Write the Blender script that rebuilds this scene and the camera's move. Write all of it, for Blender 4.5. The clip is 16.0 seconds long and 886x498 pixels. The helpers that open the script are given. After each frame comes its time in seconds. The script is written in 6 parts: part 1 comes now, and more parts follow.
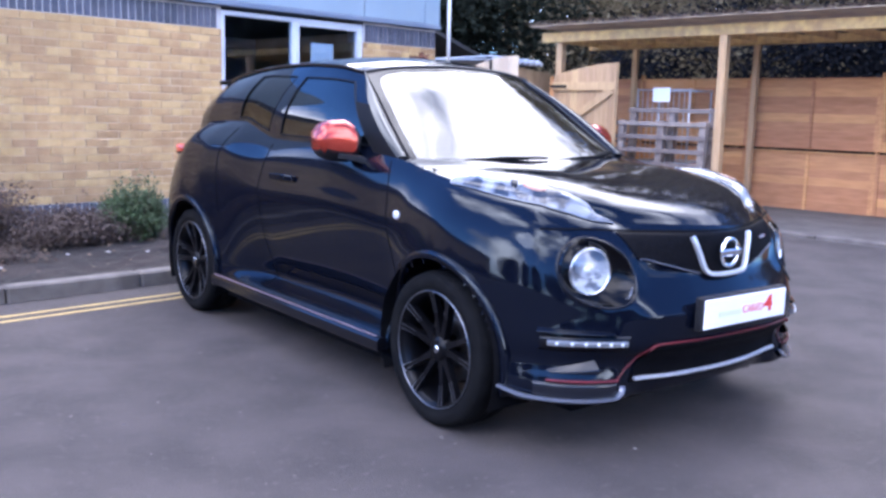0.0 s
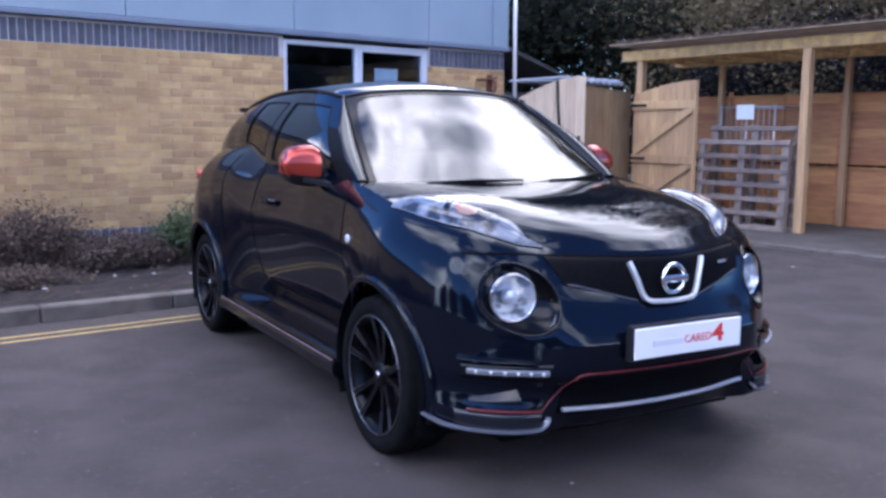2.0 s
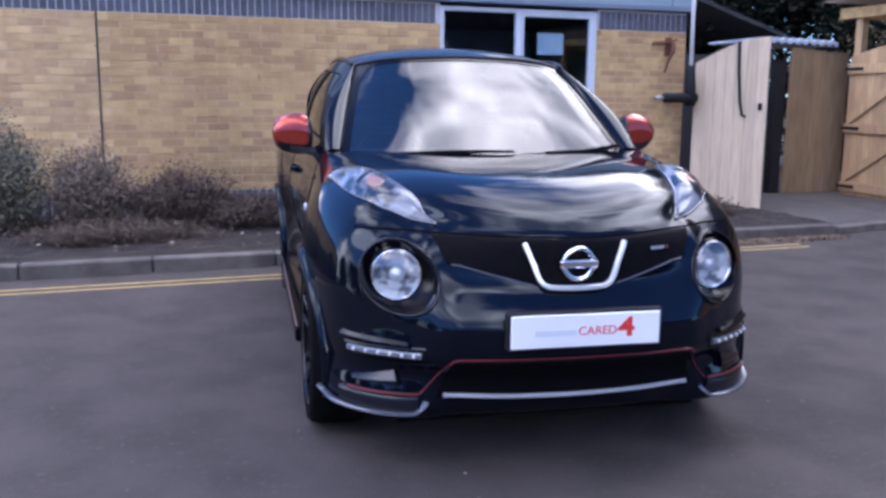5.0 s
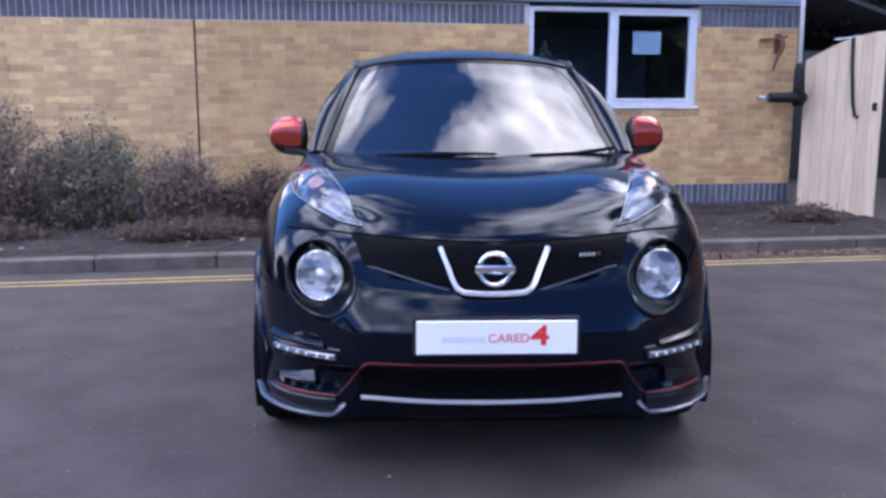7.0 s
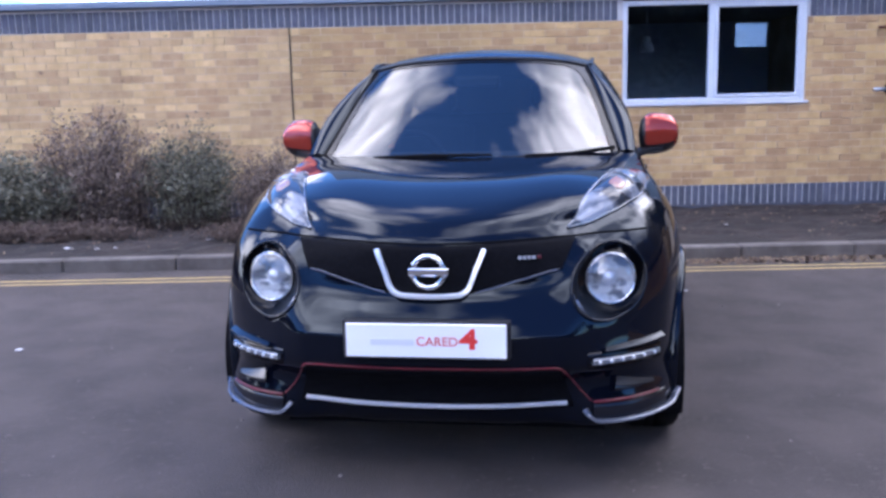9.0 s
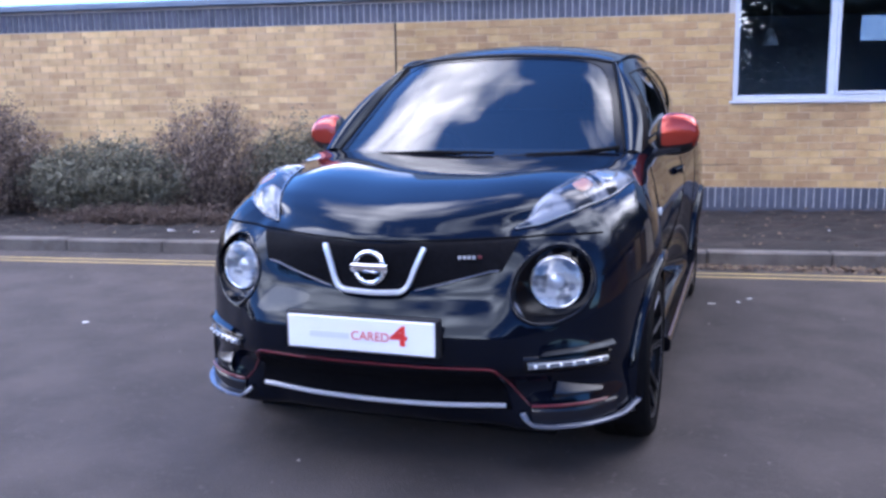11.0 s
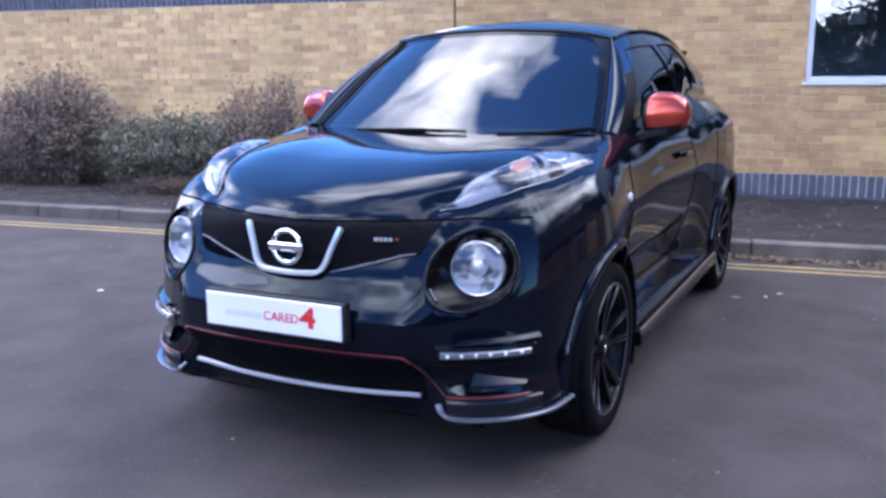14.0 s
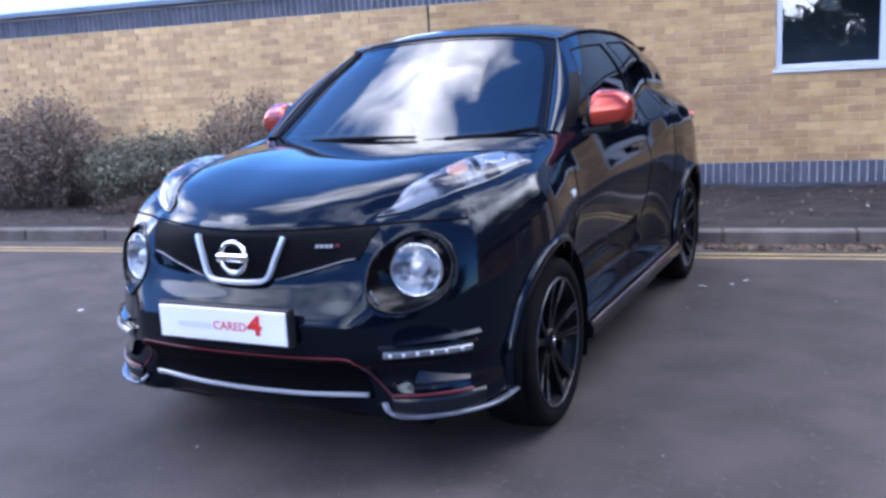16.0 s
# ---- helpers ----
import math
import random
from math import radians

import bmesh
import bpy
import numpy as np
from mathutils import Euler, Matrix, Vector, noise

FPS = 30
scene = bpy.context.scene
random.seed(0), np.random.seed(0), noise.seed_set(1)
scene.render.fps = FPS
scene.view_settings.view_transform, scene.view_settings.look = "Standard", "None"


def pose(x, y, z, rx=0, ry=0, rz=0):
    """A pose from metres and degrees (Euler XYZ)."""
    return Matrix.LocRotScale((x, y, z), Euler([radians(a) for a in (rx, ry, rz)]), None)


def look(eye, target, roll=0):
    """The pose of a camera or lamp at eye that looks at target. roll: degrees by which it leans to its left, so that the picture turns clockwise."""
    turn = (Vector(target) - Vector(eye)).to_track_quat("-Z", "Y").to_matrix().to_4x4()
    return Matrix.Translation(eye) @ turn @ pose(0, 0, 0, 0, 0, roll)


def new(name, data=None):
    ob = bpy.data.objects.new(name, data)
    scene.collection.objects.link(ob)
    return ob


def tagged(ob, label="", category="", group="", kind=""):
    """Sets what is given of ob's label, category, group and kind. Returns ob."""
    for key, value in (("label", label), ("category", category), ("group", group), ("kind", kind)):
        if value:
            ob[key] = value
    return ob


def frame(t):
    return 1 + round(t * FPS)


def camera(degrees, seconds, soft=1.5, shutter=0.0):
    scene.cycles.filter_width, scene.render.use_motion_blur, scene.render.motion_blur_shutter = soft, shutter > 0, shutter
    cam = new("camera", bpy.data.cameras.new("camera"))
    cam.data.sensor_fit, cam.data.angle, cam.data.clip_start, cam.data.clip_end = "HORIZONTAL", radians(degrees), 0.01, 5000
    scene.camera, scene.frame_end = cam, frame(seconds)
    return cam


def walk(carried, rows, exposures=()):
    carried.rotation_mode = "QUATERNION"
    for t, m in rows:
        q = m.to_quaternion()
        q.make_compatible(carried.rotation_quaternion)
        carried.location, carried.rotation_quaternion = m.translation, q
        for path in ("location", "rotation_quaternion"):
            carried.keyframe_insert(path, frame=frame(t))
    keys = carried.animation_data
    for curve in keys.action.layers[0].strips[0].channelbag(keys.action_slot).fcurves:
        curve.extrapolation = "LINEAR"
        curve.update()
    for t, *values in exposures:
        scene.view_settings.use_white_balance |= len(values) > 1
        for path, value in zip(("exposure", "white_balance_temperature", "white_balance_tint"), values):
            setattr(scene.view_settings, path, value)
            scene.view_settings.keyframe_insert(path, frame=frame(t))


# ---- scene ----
# ---- camera ----
cam = camera(52.3, 16.0, soft=3.0)
PATH = [
    (0, (-3.051, -4.082, 1.287), (-1.825, -2.531, 0.985), 1.5),
    (0.5, (-2.917, -4.163, 1.295), (-1.727, -2.581, 1.011), 2.0),
    (1, (-2.793, -4.252, 1.304), (-1.655, -2.63, 1.03), 0.7),
    (1.5, (-2.59, -4.377, 1.31), (-1.553, -2.69, 1.03), 0.7),
    (2, (-2.404, -4.461, 1.303), (-1.406, -2.747, 1.044), 0.5),
    (2.5, (-2.208, -4.528, 1.309), (-1.305, -2.767, 1.023), 0.2),
    (3, (-1.972, -4.629, 1.302), (-1.18, -2.817, 1.002), -0.1),
    (3.5, (-1.738, -4.652, 1.302), (-1.044, -2.804, 0.98), 0.5),
    (4, (-1.542, -4.712, 1.31), (-0.926, -2.838, 0.983), 0.3),
    (6.5, (-0.476, -4.94, 1.342), (-0.309, -2.978, 0.988), 0.6),
    (7, (-0.307, -4.932, 1.334), (-0.214, -2.963, 0.997), 0.1),
    (7.5, (-0.149, -4.914, 1.344), (-0.118, -2.945, 0.997), 0.5),
    (8, (0.029, -4.899, 1.338), (-0.002, -2.929, 0.996), -0.8),
    (8.5, (0.241, -4.924, 1.342), (0.047, -2.962, 1.007), -1.2),
    (9, (0.424, -4.89, 1.33), (0.169, -2.934, 0.998), -1.3),
    (9.5, (0.597, -4.878, 1.345), (0.265, -2.935, 1.008), -2.0),
    (10, (0.806, -4.865, 1.344), (0.373, -2.944, 0.996), -1.7),
    (12.5, (1.432, -4.516, 1.326), (0.687, -2.69, 0.995), 0.3),
    (13, (1.499, -4.463, 1.32), (0.766, -2.642, 0.935), 0.8),
    (13.5, (1.578, -4.443, 1.322), (0.825, -2.636, 0.914), -0.05),
    (14, (1.669, -4.408, 1.32), (0.837, -2.63, 0.935), -0.2),
    (14.5, (1.766, -4.428, 1.336), (0.921, -2.657, 0.954), -0.9),
    (15, (1.832, -4.422, 1.335), (0.975, -2.657, 0.948), -2.3),
    (15.5, (1.88, -4.417, 1.335), (1.02, -2.644, 0.994), -3.2),
    (16, (1.906, -4.409, 1.326), (1.063, -2.634, 0.951), -3.1),
]
EXPOSURE = [(0.0, 0.76, 5700, 22), (1.0, 0.36, 5700, 22), (2.0, 0.02, 5750, 22), (3.5, -0.04, 5800, 23), (7.0, 0.08, 5850, 23), (12.5, 0.33, 5700, 21), (16.0, 0.32, 5700, 19)]
walk(cam, [(t, look(eye, target, roll)) for t, eye, target, roll in PATH], EXPOSURE)

# ---- sky and sun ----
SUN_ELEV, SUN_AZ = 42.0, 262.0          # degrees; azimuth clockwise from +y
world = bpy.data.worlds.new("sky")
scene.world = world
world.use_nodes = True
wn, wl = world.node_tree.nodes, world.node_tree.links
wn.clear()
w_out = wn.new("ShaderNodeOutputWorld")
w_bg = wn.new("ShaderNodeBackground")
sky = wn.new("ShaderNodeTexSky")
sky.sky_type, sky.sun_disc = "NISHITA", False
sky.air_density, sky.dust_density, sky.ozone_density = 1.0, 0.2, 4.0
sky.sun_elevation, sky.sun_rotation = radians(SUN_ELEV), radians(SUN_AZ)
# broken white cloud over a blue sky, the same all round
w_tc = wn.new("ShaderNodeTexCoord")
w_map = wn.new("ShaderNodeMapping")
w_map.inputs["Scale"].default_value = (1.734, 1.259, 1.890)
w_map.inputs["Location"].default_value = (-21.6925, 2.9603, -1.2391)
w_noise = wn.new("ShaderNodeTexNoise")
w_noise.inputs["Scale"].default_value = 1.0
w_noise.inputs["Detail"].default_value = 7.0
w_noise.inputs["Roughness"].default_value = 0.52
w_ramp = wn.new("ShaderNodeValToRGB")
w_ramp.color_ramp.elements[0].position, w_ramp.color_ramp.elements[0].color = 0.502, (0, 0, 0, 1)
w_ramp.color_ramp.elements[1].position, w_ramp.color_ramp.elements[1].color = 0.606, (1, 1, 1, 1)
w_mix = wn.new("ShaderNodeMix")
w_mix.data_type = "RGBA"
# grey hollows in the cloud
w_map2 = wn.new("ShaderNodeMapping")
w_map2.inputs["Scale"].default_value = (3.557, 3.557, 3.557)
w_map2.inputs["Location"].default_value = (-8.574, 20.728, 32.715)
w_noise2 = wn.new("ShaderNodeTexNoise")
w_noise2.inputs["Scale"].default_value = 1.0
w_noise2.inputs["Detail"].default_value = 5.0
w_noise2.inputs["Roughness"].default_value = 0.5
w_ramp2 = wn.new("ShaderNodeValToRGB")
w_ramp2.color_ramp.elements[0].position, w_ramp2.color_ramp.elements[0].color = 0.40, (14.0, 14.6, 15.6, 1)
w_ramp2.color_ramp.elements[1].position, w_ramp2.color_ramp.elements[1].color = 0.62, (50.0, 49.5, 48.2, 1)
wl.new(w_tc.outputs["Generated"], w_map2.inputs["Vector"])
wl.new(w_map2.outputs["Vector"], w_noise2.inputs["Vector"])
wl.new(w_noise2.outputs["Fac"], w_ramp2.inputs["Fac"])
wl.new(w_ramp2.outputs["Color"], w_mix.inputs[7])
wl.new(w_tc.outputs["Generated"], w_map.inputs["Vector"])
wl.new(w_map.outputs["Vector"], w_noise.inputs["Vector"])
wl.new(w_noise.outputs["Fac"], w_ramp.inputs["Fac"])
wl.new(w_ramp.outputs["Color"], w_mix.inputs[0])
w_deep = wn.new("ShaderNodeMix")
w_deep.data_type, w_deep.blend_type = "RGBA", "MULTIPLY"
w_deep.inputs[0].default_value = 1.0
w_deep.inputs[7].default_value = (1.12, 1.62, 2.12, 1)
wl.new(sky.outputs["Color"], w_deep.inputs[6])
wl.new(w_deep.outputs[2], w_mix.inputs[6])
wl.new(w_mix.outputs[2], w_bg.inputs["Color"])
wl.new(w_bg.outputs["Background"], w_out.inputs["Surface"])
w_bg.inputs["Strength"].default_value = 0.19

sun_data = bpy.data.lights.new("sun", "SUN")
sun_data.energy, sun_data.angle, sun_data.color = 0.9, radians(26), (1.0, 0.95, 0.88)
sun = new("sun", sun_data)
az, el = radians(SUN_AZ), radians(SUN_ELEV)
sun.matrix_world = look(Vector((math.sin(az) * math.cos(el), math.cos(az) * math.cos(el), math.sin(el))) * 60, (0, 0, 0))

# ---- materials ----
def material(name, base, rough=0.6, metal=0.0, second=None, scale=6.0, low=0.35, high=0.65, bump=0.0, bump_scale=60.0,
             coat=0.0, spec=0.5, random_tint=0.0, island_tint=0.0, stretch=(1, 1, 1), third=None, third_scale=40.0, third_at=0.6,
             coords="Object", detail=6.0, rough_vary=0.0, patch=0.0, patch_scale=0.6):
    """A procedural surface: two colours mixed by noise, a third in fine specks, grain in relief, and tint from piece to piece."""
    m = bpy.data.materials.new(name)
    m.use_nodes = True
    n, l = m.node_tree.nodes, m.node_tree.links
    b = n["Principled BSDF"]
    b.inputs["Roughness"].default_value, b.inputs["Metallic"].default_value = rough, metal
    b.inputs["Specular IOR Level"].default_value = spec
    b.inputs["Coat Weight"].default_value = coat
    b.inputs["Coat Roughness"].default_value = 0.02
    tc = n.new("ShaderNodeTexCoord")
    mp = n.new("ShaderNodeMapping")
    mp.inputs["Scale"].default_value = stretch
    if coords == "World":
        l.new(n.new("ShaderNodeNewGeometry").outputs["Position"], mp.inputs["Vector"])
    else:
        l.new(tc.outputs[coords], mp.inputs["Vector"])
    colour = None
    if second is not None:
        nz = n.new("ShaderNodeTexNoise")
        nz.inputs["Scale"].default_value, nz.inputs["Detail"].default_value = scale, detail
        l.new(mp.outputs["Vector"], nz.inputs["Vector"])
        rp = n.new("ShaderNodeValToRGB")
        rp.color_ramp.elements[0].position, rp.color_ramp.elements[0].color = low, (*base, 1)
        rp.color_ramp.elements[1].position, rp.color_ramp.elements[1].color = high, (*second, 1)
        l.new(nz.outputs["Fac"], rp.inputs["Fac"])
        colour = rp.outputs["Color"]
        if rough_vary:
            mr = n.new("ShaderNodeMapRange")
            mr.inputs["To Min"].default_value, mr.inputs["To Max"].default_value = rough - rough_vary, rough + rough_vary
            l.new(nz.outputs["Fac"], mr.inputs["Value"])
            l.new(mr.outputs["Result"], b.inputs["Roughness"])
    if third is not None:
        nz3 = n.new("ShaderNodeTexNoise")
        nz3.inputs["Scale"].default_value, nz3.inputs["Detail"].default_value = third_scale, 3.0
        l.new(mp.outputs["Vector"], nz3.inputs["Vector"])
        rp3 = n.new("ShaderNodeValToRGB")
        rp3.color_ramp.elements[0].position, rp3.color_ramp.elements[1].position = third_at, min(1.0, third_at + 0.08)
        l.new(nz3.outputs["Fac"], rp3.inputs["Fac"])
        mx = n.new("ShaderNodeMix")
        mx.data_type = "RGBA"
        mx.inputs[6].default_value, mx.inputs[7].default_value = (*base, 1), (*third, 1)
        if colour is not None:
            l.new(colour, mx.inputs[6])
        l.new(rp3.outputs["Color"], mx.inputs[0])
        colour = mx.outputs[2]
    for amount, node, out in ((random_tint, "ShaderNodeObjectInfo", "Random"), (island_tint, "ShaderNodeNewGeometry", "Random Per Island")):
        if not amount:
            continue
        src = n.new(node)
        hs = n.new("ShaderNodeHueSaturation")
        mr = n.new("ShaderNodeMapRange")
        mr.inputs["To Min"].default_value, mr.inputs["To Max"].default_value = 1 - amount, 1 + amount
        l.new(src.outputs[out], mr.inputs["Value"])
        l.new(mr.outputs["Result"], hs.inputs["Value"])
        mh = n.new("ShaderNodeMapRange")
        mh.inputs["To Min"].default_value, mh.inputs["To Max"].default_value = 0.5 - 0.045 * amount, 0.5 + 0.030 * amount
        l.new(src.outputs[out], mh.inputs["Value"])
        l.new(mh.outputs["Result"], hs.inputs["Hue"])
        if colour is not None:
            l.new(colour, hs.inputs["Color"])
        else:
            hs.inputs["Color"].default_value = (*base, 1)
        colour = hs.outputs["Color"]
    if patch and colour is not None:
        gp = n.new("ShaderNodeNewGeometry")
        pn = n.new("ShaderNodeTexNoise")
        pn.inputs["Scale"].default_value, pn.inputs["Detail"].default_value = patch_scale, 5.0
        l.new(gp.outputs["Position"], pn.inputs["Vector"])
        pr = n.new("ShaderNodeMapRange")
        pr.inputs["From Min"].default_value, pr.inputs["From Max"].default_value = 0.3, 0.7
        pr.inputs["To Min"].default_value, pr.inputs["To Max"].default_value = 1 - patch, 1 + patch
        l.new(pn.outputs["Fac"], pr.inputs["Value"])
        ph = n.new("ShaderNodeHueSaturation")
        l.new(pr.outputs["Result"], ph.inputs["Value"])
        l.new(colour, ph.inputs["Color"])
        colour = ph.outputs["Color"]
    if colour is not None:
        l.new(colour, b.inputs["Base Color"])
    else:
        b.inputs["Base Color"].default_value = (*base, 1)
    if bump:
        nb = n.new("ShaderNodeTexNoise")
        nb.inputs["Scale"].default_value, nb.inputs["Detail"].default_value = bump_scale, 5.0
        l.new(mp.outputs["Vector"], nb.inputs["Vector"])
        bp = n.new("ShaderNodeBump")
        bp.inputs["Strength"].default_value, bp.inputs["Distance"].default_value = bump, 0.01
        l.new(nb.outputs["Fac"], bp.inputs["Height"])
        l.new(bp.outputs["Normal"], b.inputs["Normal"])
    return m


def pane_glass(name, tint, mirror=0.0, ior=1.62):
    """Thin pane: tinted see-through with a clear reflection by Fresnel."""
    m = bpy.data.materials.new(name)
    m.use_nodes = True
    n, l = m.node_tree.nodes, m.node_tree.links
    n.clear()
    o = n.new("ShaderNodeOutputMaterial")
    tr = n.new("ShaderNodeBsdfTransparent")
    tr.inputs["Color"].default_value = (*tint, 1)
    gl = n.new("ShaderNodeBsdfGlossy")
    gl.inputs["Roughness"].default_value = 0.0
    f0 = ((ior - 1) / (ior + 1)) ** 2
    lw = n.new("ShaderNodeLayerWeight")
    lw.inputs["Blend"].default_value = 0.5
    pw = n.new("ShaderNodeMath")
    pw.operation = "POWER"
    pw.inputs[1].default_value = 5.0
    l.new(lw.outputs["Facing"], pw.inputs[0])
    ad = n.new("ShaderNodeMath")
    ad.operation, ad.use_clamp = "MULTIPLY_ADD", True
    ad.inputs[1].default_value, ad.inputs[2].default_value = 1 - f0, f0 + mirror
    l.new(pw.outputs["Value"], ad.inputs[0])
    mx = n.new("ShaderNodeMixShader")
    l.new(ad.outputs["Value"], mx.inputs["Fac"])
    l.new(tr.outputs["BSDF"], mx.inputs[1])
    l.new(gl.outputs["BSDF"], mx.inputs[2])
    l.new(mx.outputs["Shader"], o.inputs["Surface"])
    return m


ASPHALT = material("asphalt", (0.0392, 0.0312, 0.0278), 0.88, second=(0.062, 0.0495, 0.0442), scale=2.6, bump=0.6, bump_scale=110,
                   patch=0.12, patch_scale=0.6, third=(0.070, 0.057, 0.052), third_scale=30, third_at=0.60, detail=13, low=0.36, high=0.62)
CONCRETE = material("concrete", (0.068, 0.058, 0.051), 0.85, second=(0.103, 0.089, 0.079), scale=2.5, bump=0.35, bump_scale=70, third=(0.15, 0.14, 0.13), third_scale=14, third_at=0.64)
KERB = material("kerb_stone", (0.086, 0.073, 0.064), 0.85, second=(0.150, 0.129, 0.113), scale=5, patch=0.22, patch_scale=1.3, bump=0.4, bump_scale=80, third=(0.12, 0.11, 0.10), third_scale=20, third_at=0.62, random_tint=0.10, coords="World")
YELLOW = material("yellow_line_paint", (0.52, 0.365, 0.135), 0.7, second=(0.38, 0.27, 0.115), scale=9, third=(0.10, 0.085, 0.06), third_scale=38, third_at=0.62)
SOIL = material("soil", (0.011, 0.0078, 0.0066), 0.95, second=(0.029, 0.020, 0.0165), scale=4, bump=1.0, bump_scale=40, third=(0.085, 0.060, 0.047), third_scale=55, third_at=0.66, patch=0.3, patch_scale=1.4)
BRICK = material("yellow_brick", (0.535, 0.358, 0.172), 0.88, second=(0.43, 0.271, 0.121), scale=9, bump=0.5, bump_scale=110, third=(0.24, 0.15, 0.085), third_scale=10, third_at=0.68, random_tint=0.2, patch=0.16, patch_scale=0.9, coords="World")
BRICKS = material("yellow_brick_far", (0.535, 0.358, 0.172), 0.88, second=(0.43, 0.271, 0.121), scale=9, bump=0.5, bump_scale=110, third=(0.24, 0.15, 0.085), third_scale=10, third_at=0.68, island_tint=0.2, patch=0.16, patch_scale=0.9, coords="World")
BRICKS_PALE = material("paler_yellow_brick", (0.66, 0.462, 0.240), 0.88, second=(0.55, 0.368, 0.180), scale=9, bump=0.5, bump_scale=110, third=(0.24, 0.15, 0.085), third_scale=10, third_at=0.68, island_tint=0.2, patch=0.16, patch_scale=0.9, coords="World")
BLUE_BRICK = material("blue_brick", (0.062, 0.068, 0.096), 0.65, second=(0.098, 0.105, 0.138), scale=10, bump=0.4, bump_scale=90, random_tint=0.2, coords="World")
BLUE_BRICKS = material("blue_brick_far", (0.062, 0.068, 0.096), 0.65, second=(0.098, 0.105, 0.138), scale=10, bump=0.4, bump_scale=90, island_tint=0.2, coords="World")
MORTAR = material("mortar", (0.66, 0.50, 0.33), 0.95, second=(0.50, 0.345, 0.20), scale=3, bump=0.4, bump_scale=120)
PALE_MORTAR = material("pale_mortar", (0.58, 0.57, 0.57), 0.95, second=(0.32, 0.32, 0.34), scale=2.6, low=0.50, high=0.70)
CLADDING = material("grey_cladding", (0.235, 0.315, 0.38), 0.45, second=(0.27, 0.35, 0.415), scale=1.2, bump=0.05, bump_scale=20)
FASCIA = material("fascia_metal", (0.15, 0.19, 0.26), 0.45, second=(0.19, 0.23, 0.30), scale=2)
UPVC = material("white_upvc", (0.64, 0.68, 0.74), 0.35, second=(0.58, 0.62, 0.68), scale=3)
ROOM = material("room_paint", (0.50, 0.56, 0.70), 0.9, second=(0.56, 0.62, 0.75), scale=1)
PAPER = material("paper", (0.82, 0.86, 0.88), 0.7, second=(0.76, 0.81, 0.85), scale=5)
TIMBER = material("new_timber", (0.54, 0.350, 0.180), 0.75, second=(0.42, 0.265, 0.13), scale=5, stretch=(6, 6, 0.6), bump=0.3, bump_scale=30, random_tint=0.15, third=(0.25, 0.14, 0.06), third_scale=9, third_at=0.72)
BEAM = material("beam_timber", (0.56, 0.36, 0.14), 0.75, second=(0.36, 0.22, 0.10), scale=5, stretch=(2, 2, 2), bump=0.3, bump_scale=40, random_tint=0.2)
PLY = material("pale_gate_timber", (0.60, 0.475, 0.340), 0.8, second=(0.50, 0.385, 0.270), scale=4, stretch=(6, 6, 0.7), bump=0.3, bump_scale=30, random_tint=0.1, third=(0.30, 0.22, 0.15), third_scale=8, third_at=0.72)
FENCE = material("fence_timber", (0.54, 0.262, 0.112), 0.8, second=(0.42, 0.195, 0.078), scale=3, stretch=(1, 1, 8), bump=0.3, bump_scale=30, random_tint=0.22)
HOARD = material("brown_board", (0.25, 0.165, 0.09), 0.8, second=(0.19, 0.12, 0.06), scale=4, stretch=(4, 4, 0.6), bump=0.3, bump_scale=30, random_tint=0.12)
PALLET = material("weathered_pallet", (0.25, 0.200, 0.170), 0.9, second=(0.165, 0.130, 0.110), scale=6, bump=0.4, bump_scale=50, random_tint=0.25)
GALV = material("galvanised_steel", (0.52, 0.54, 0.57), 0.4, metal=0.8, second=(0.40, 0.42, 0.45), scale=8)
WHITE_POLE = material("white_pole", (0.86, 0.86, 0.87), 0.5, second=(0.78, 0.78, 0.79), scale=6)
BLACK_PLASTIC = material("black_plastic", (0.008, 0.0075, 0.009), 0.55, second=(0.013, 0.012, 0.014), scale=12, spec=0.25)
RUST = material("rusty_iron", (0.20, 0.07, 0.035), 0.85, second=(0.10, 0.045, 0.03), scale=30, bump=0.4)
LEAF_GREEN = material("shrub_leaf", (0.055, 0.085, 0.03), 0.6, island_tint=0.5)
LEAF_GREY = material("grey_green_leaf", (0.165, 0.158, 0.112), 0.8, island_tint=0.5)
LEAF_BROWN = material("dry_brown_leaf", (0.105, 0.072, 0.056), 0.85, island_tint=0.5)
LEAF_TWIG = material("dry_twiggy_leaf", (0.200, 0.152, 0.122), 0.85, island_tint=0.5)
# ivy colour taken down to near black, so the gap under the shelter roof reads shaded
LEAF_BLACK = material("shade_black_ivy_leaf", (0.022, 0.024, 0.031), 0.85, island_tint=0.2, spec=0.1)
LEAF_MID = material("brown_green_leaf", (0.235, 0.192, 0.118), 0.85, island_tint=0.3, spec=0.15)
LEAF_DARK = material("dark_tree_leaf", (0.036, 0.043, 0.032), 0.85, island_tint=0.35, spec=0.12)


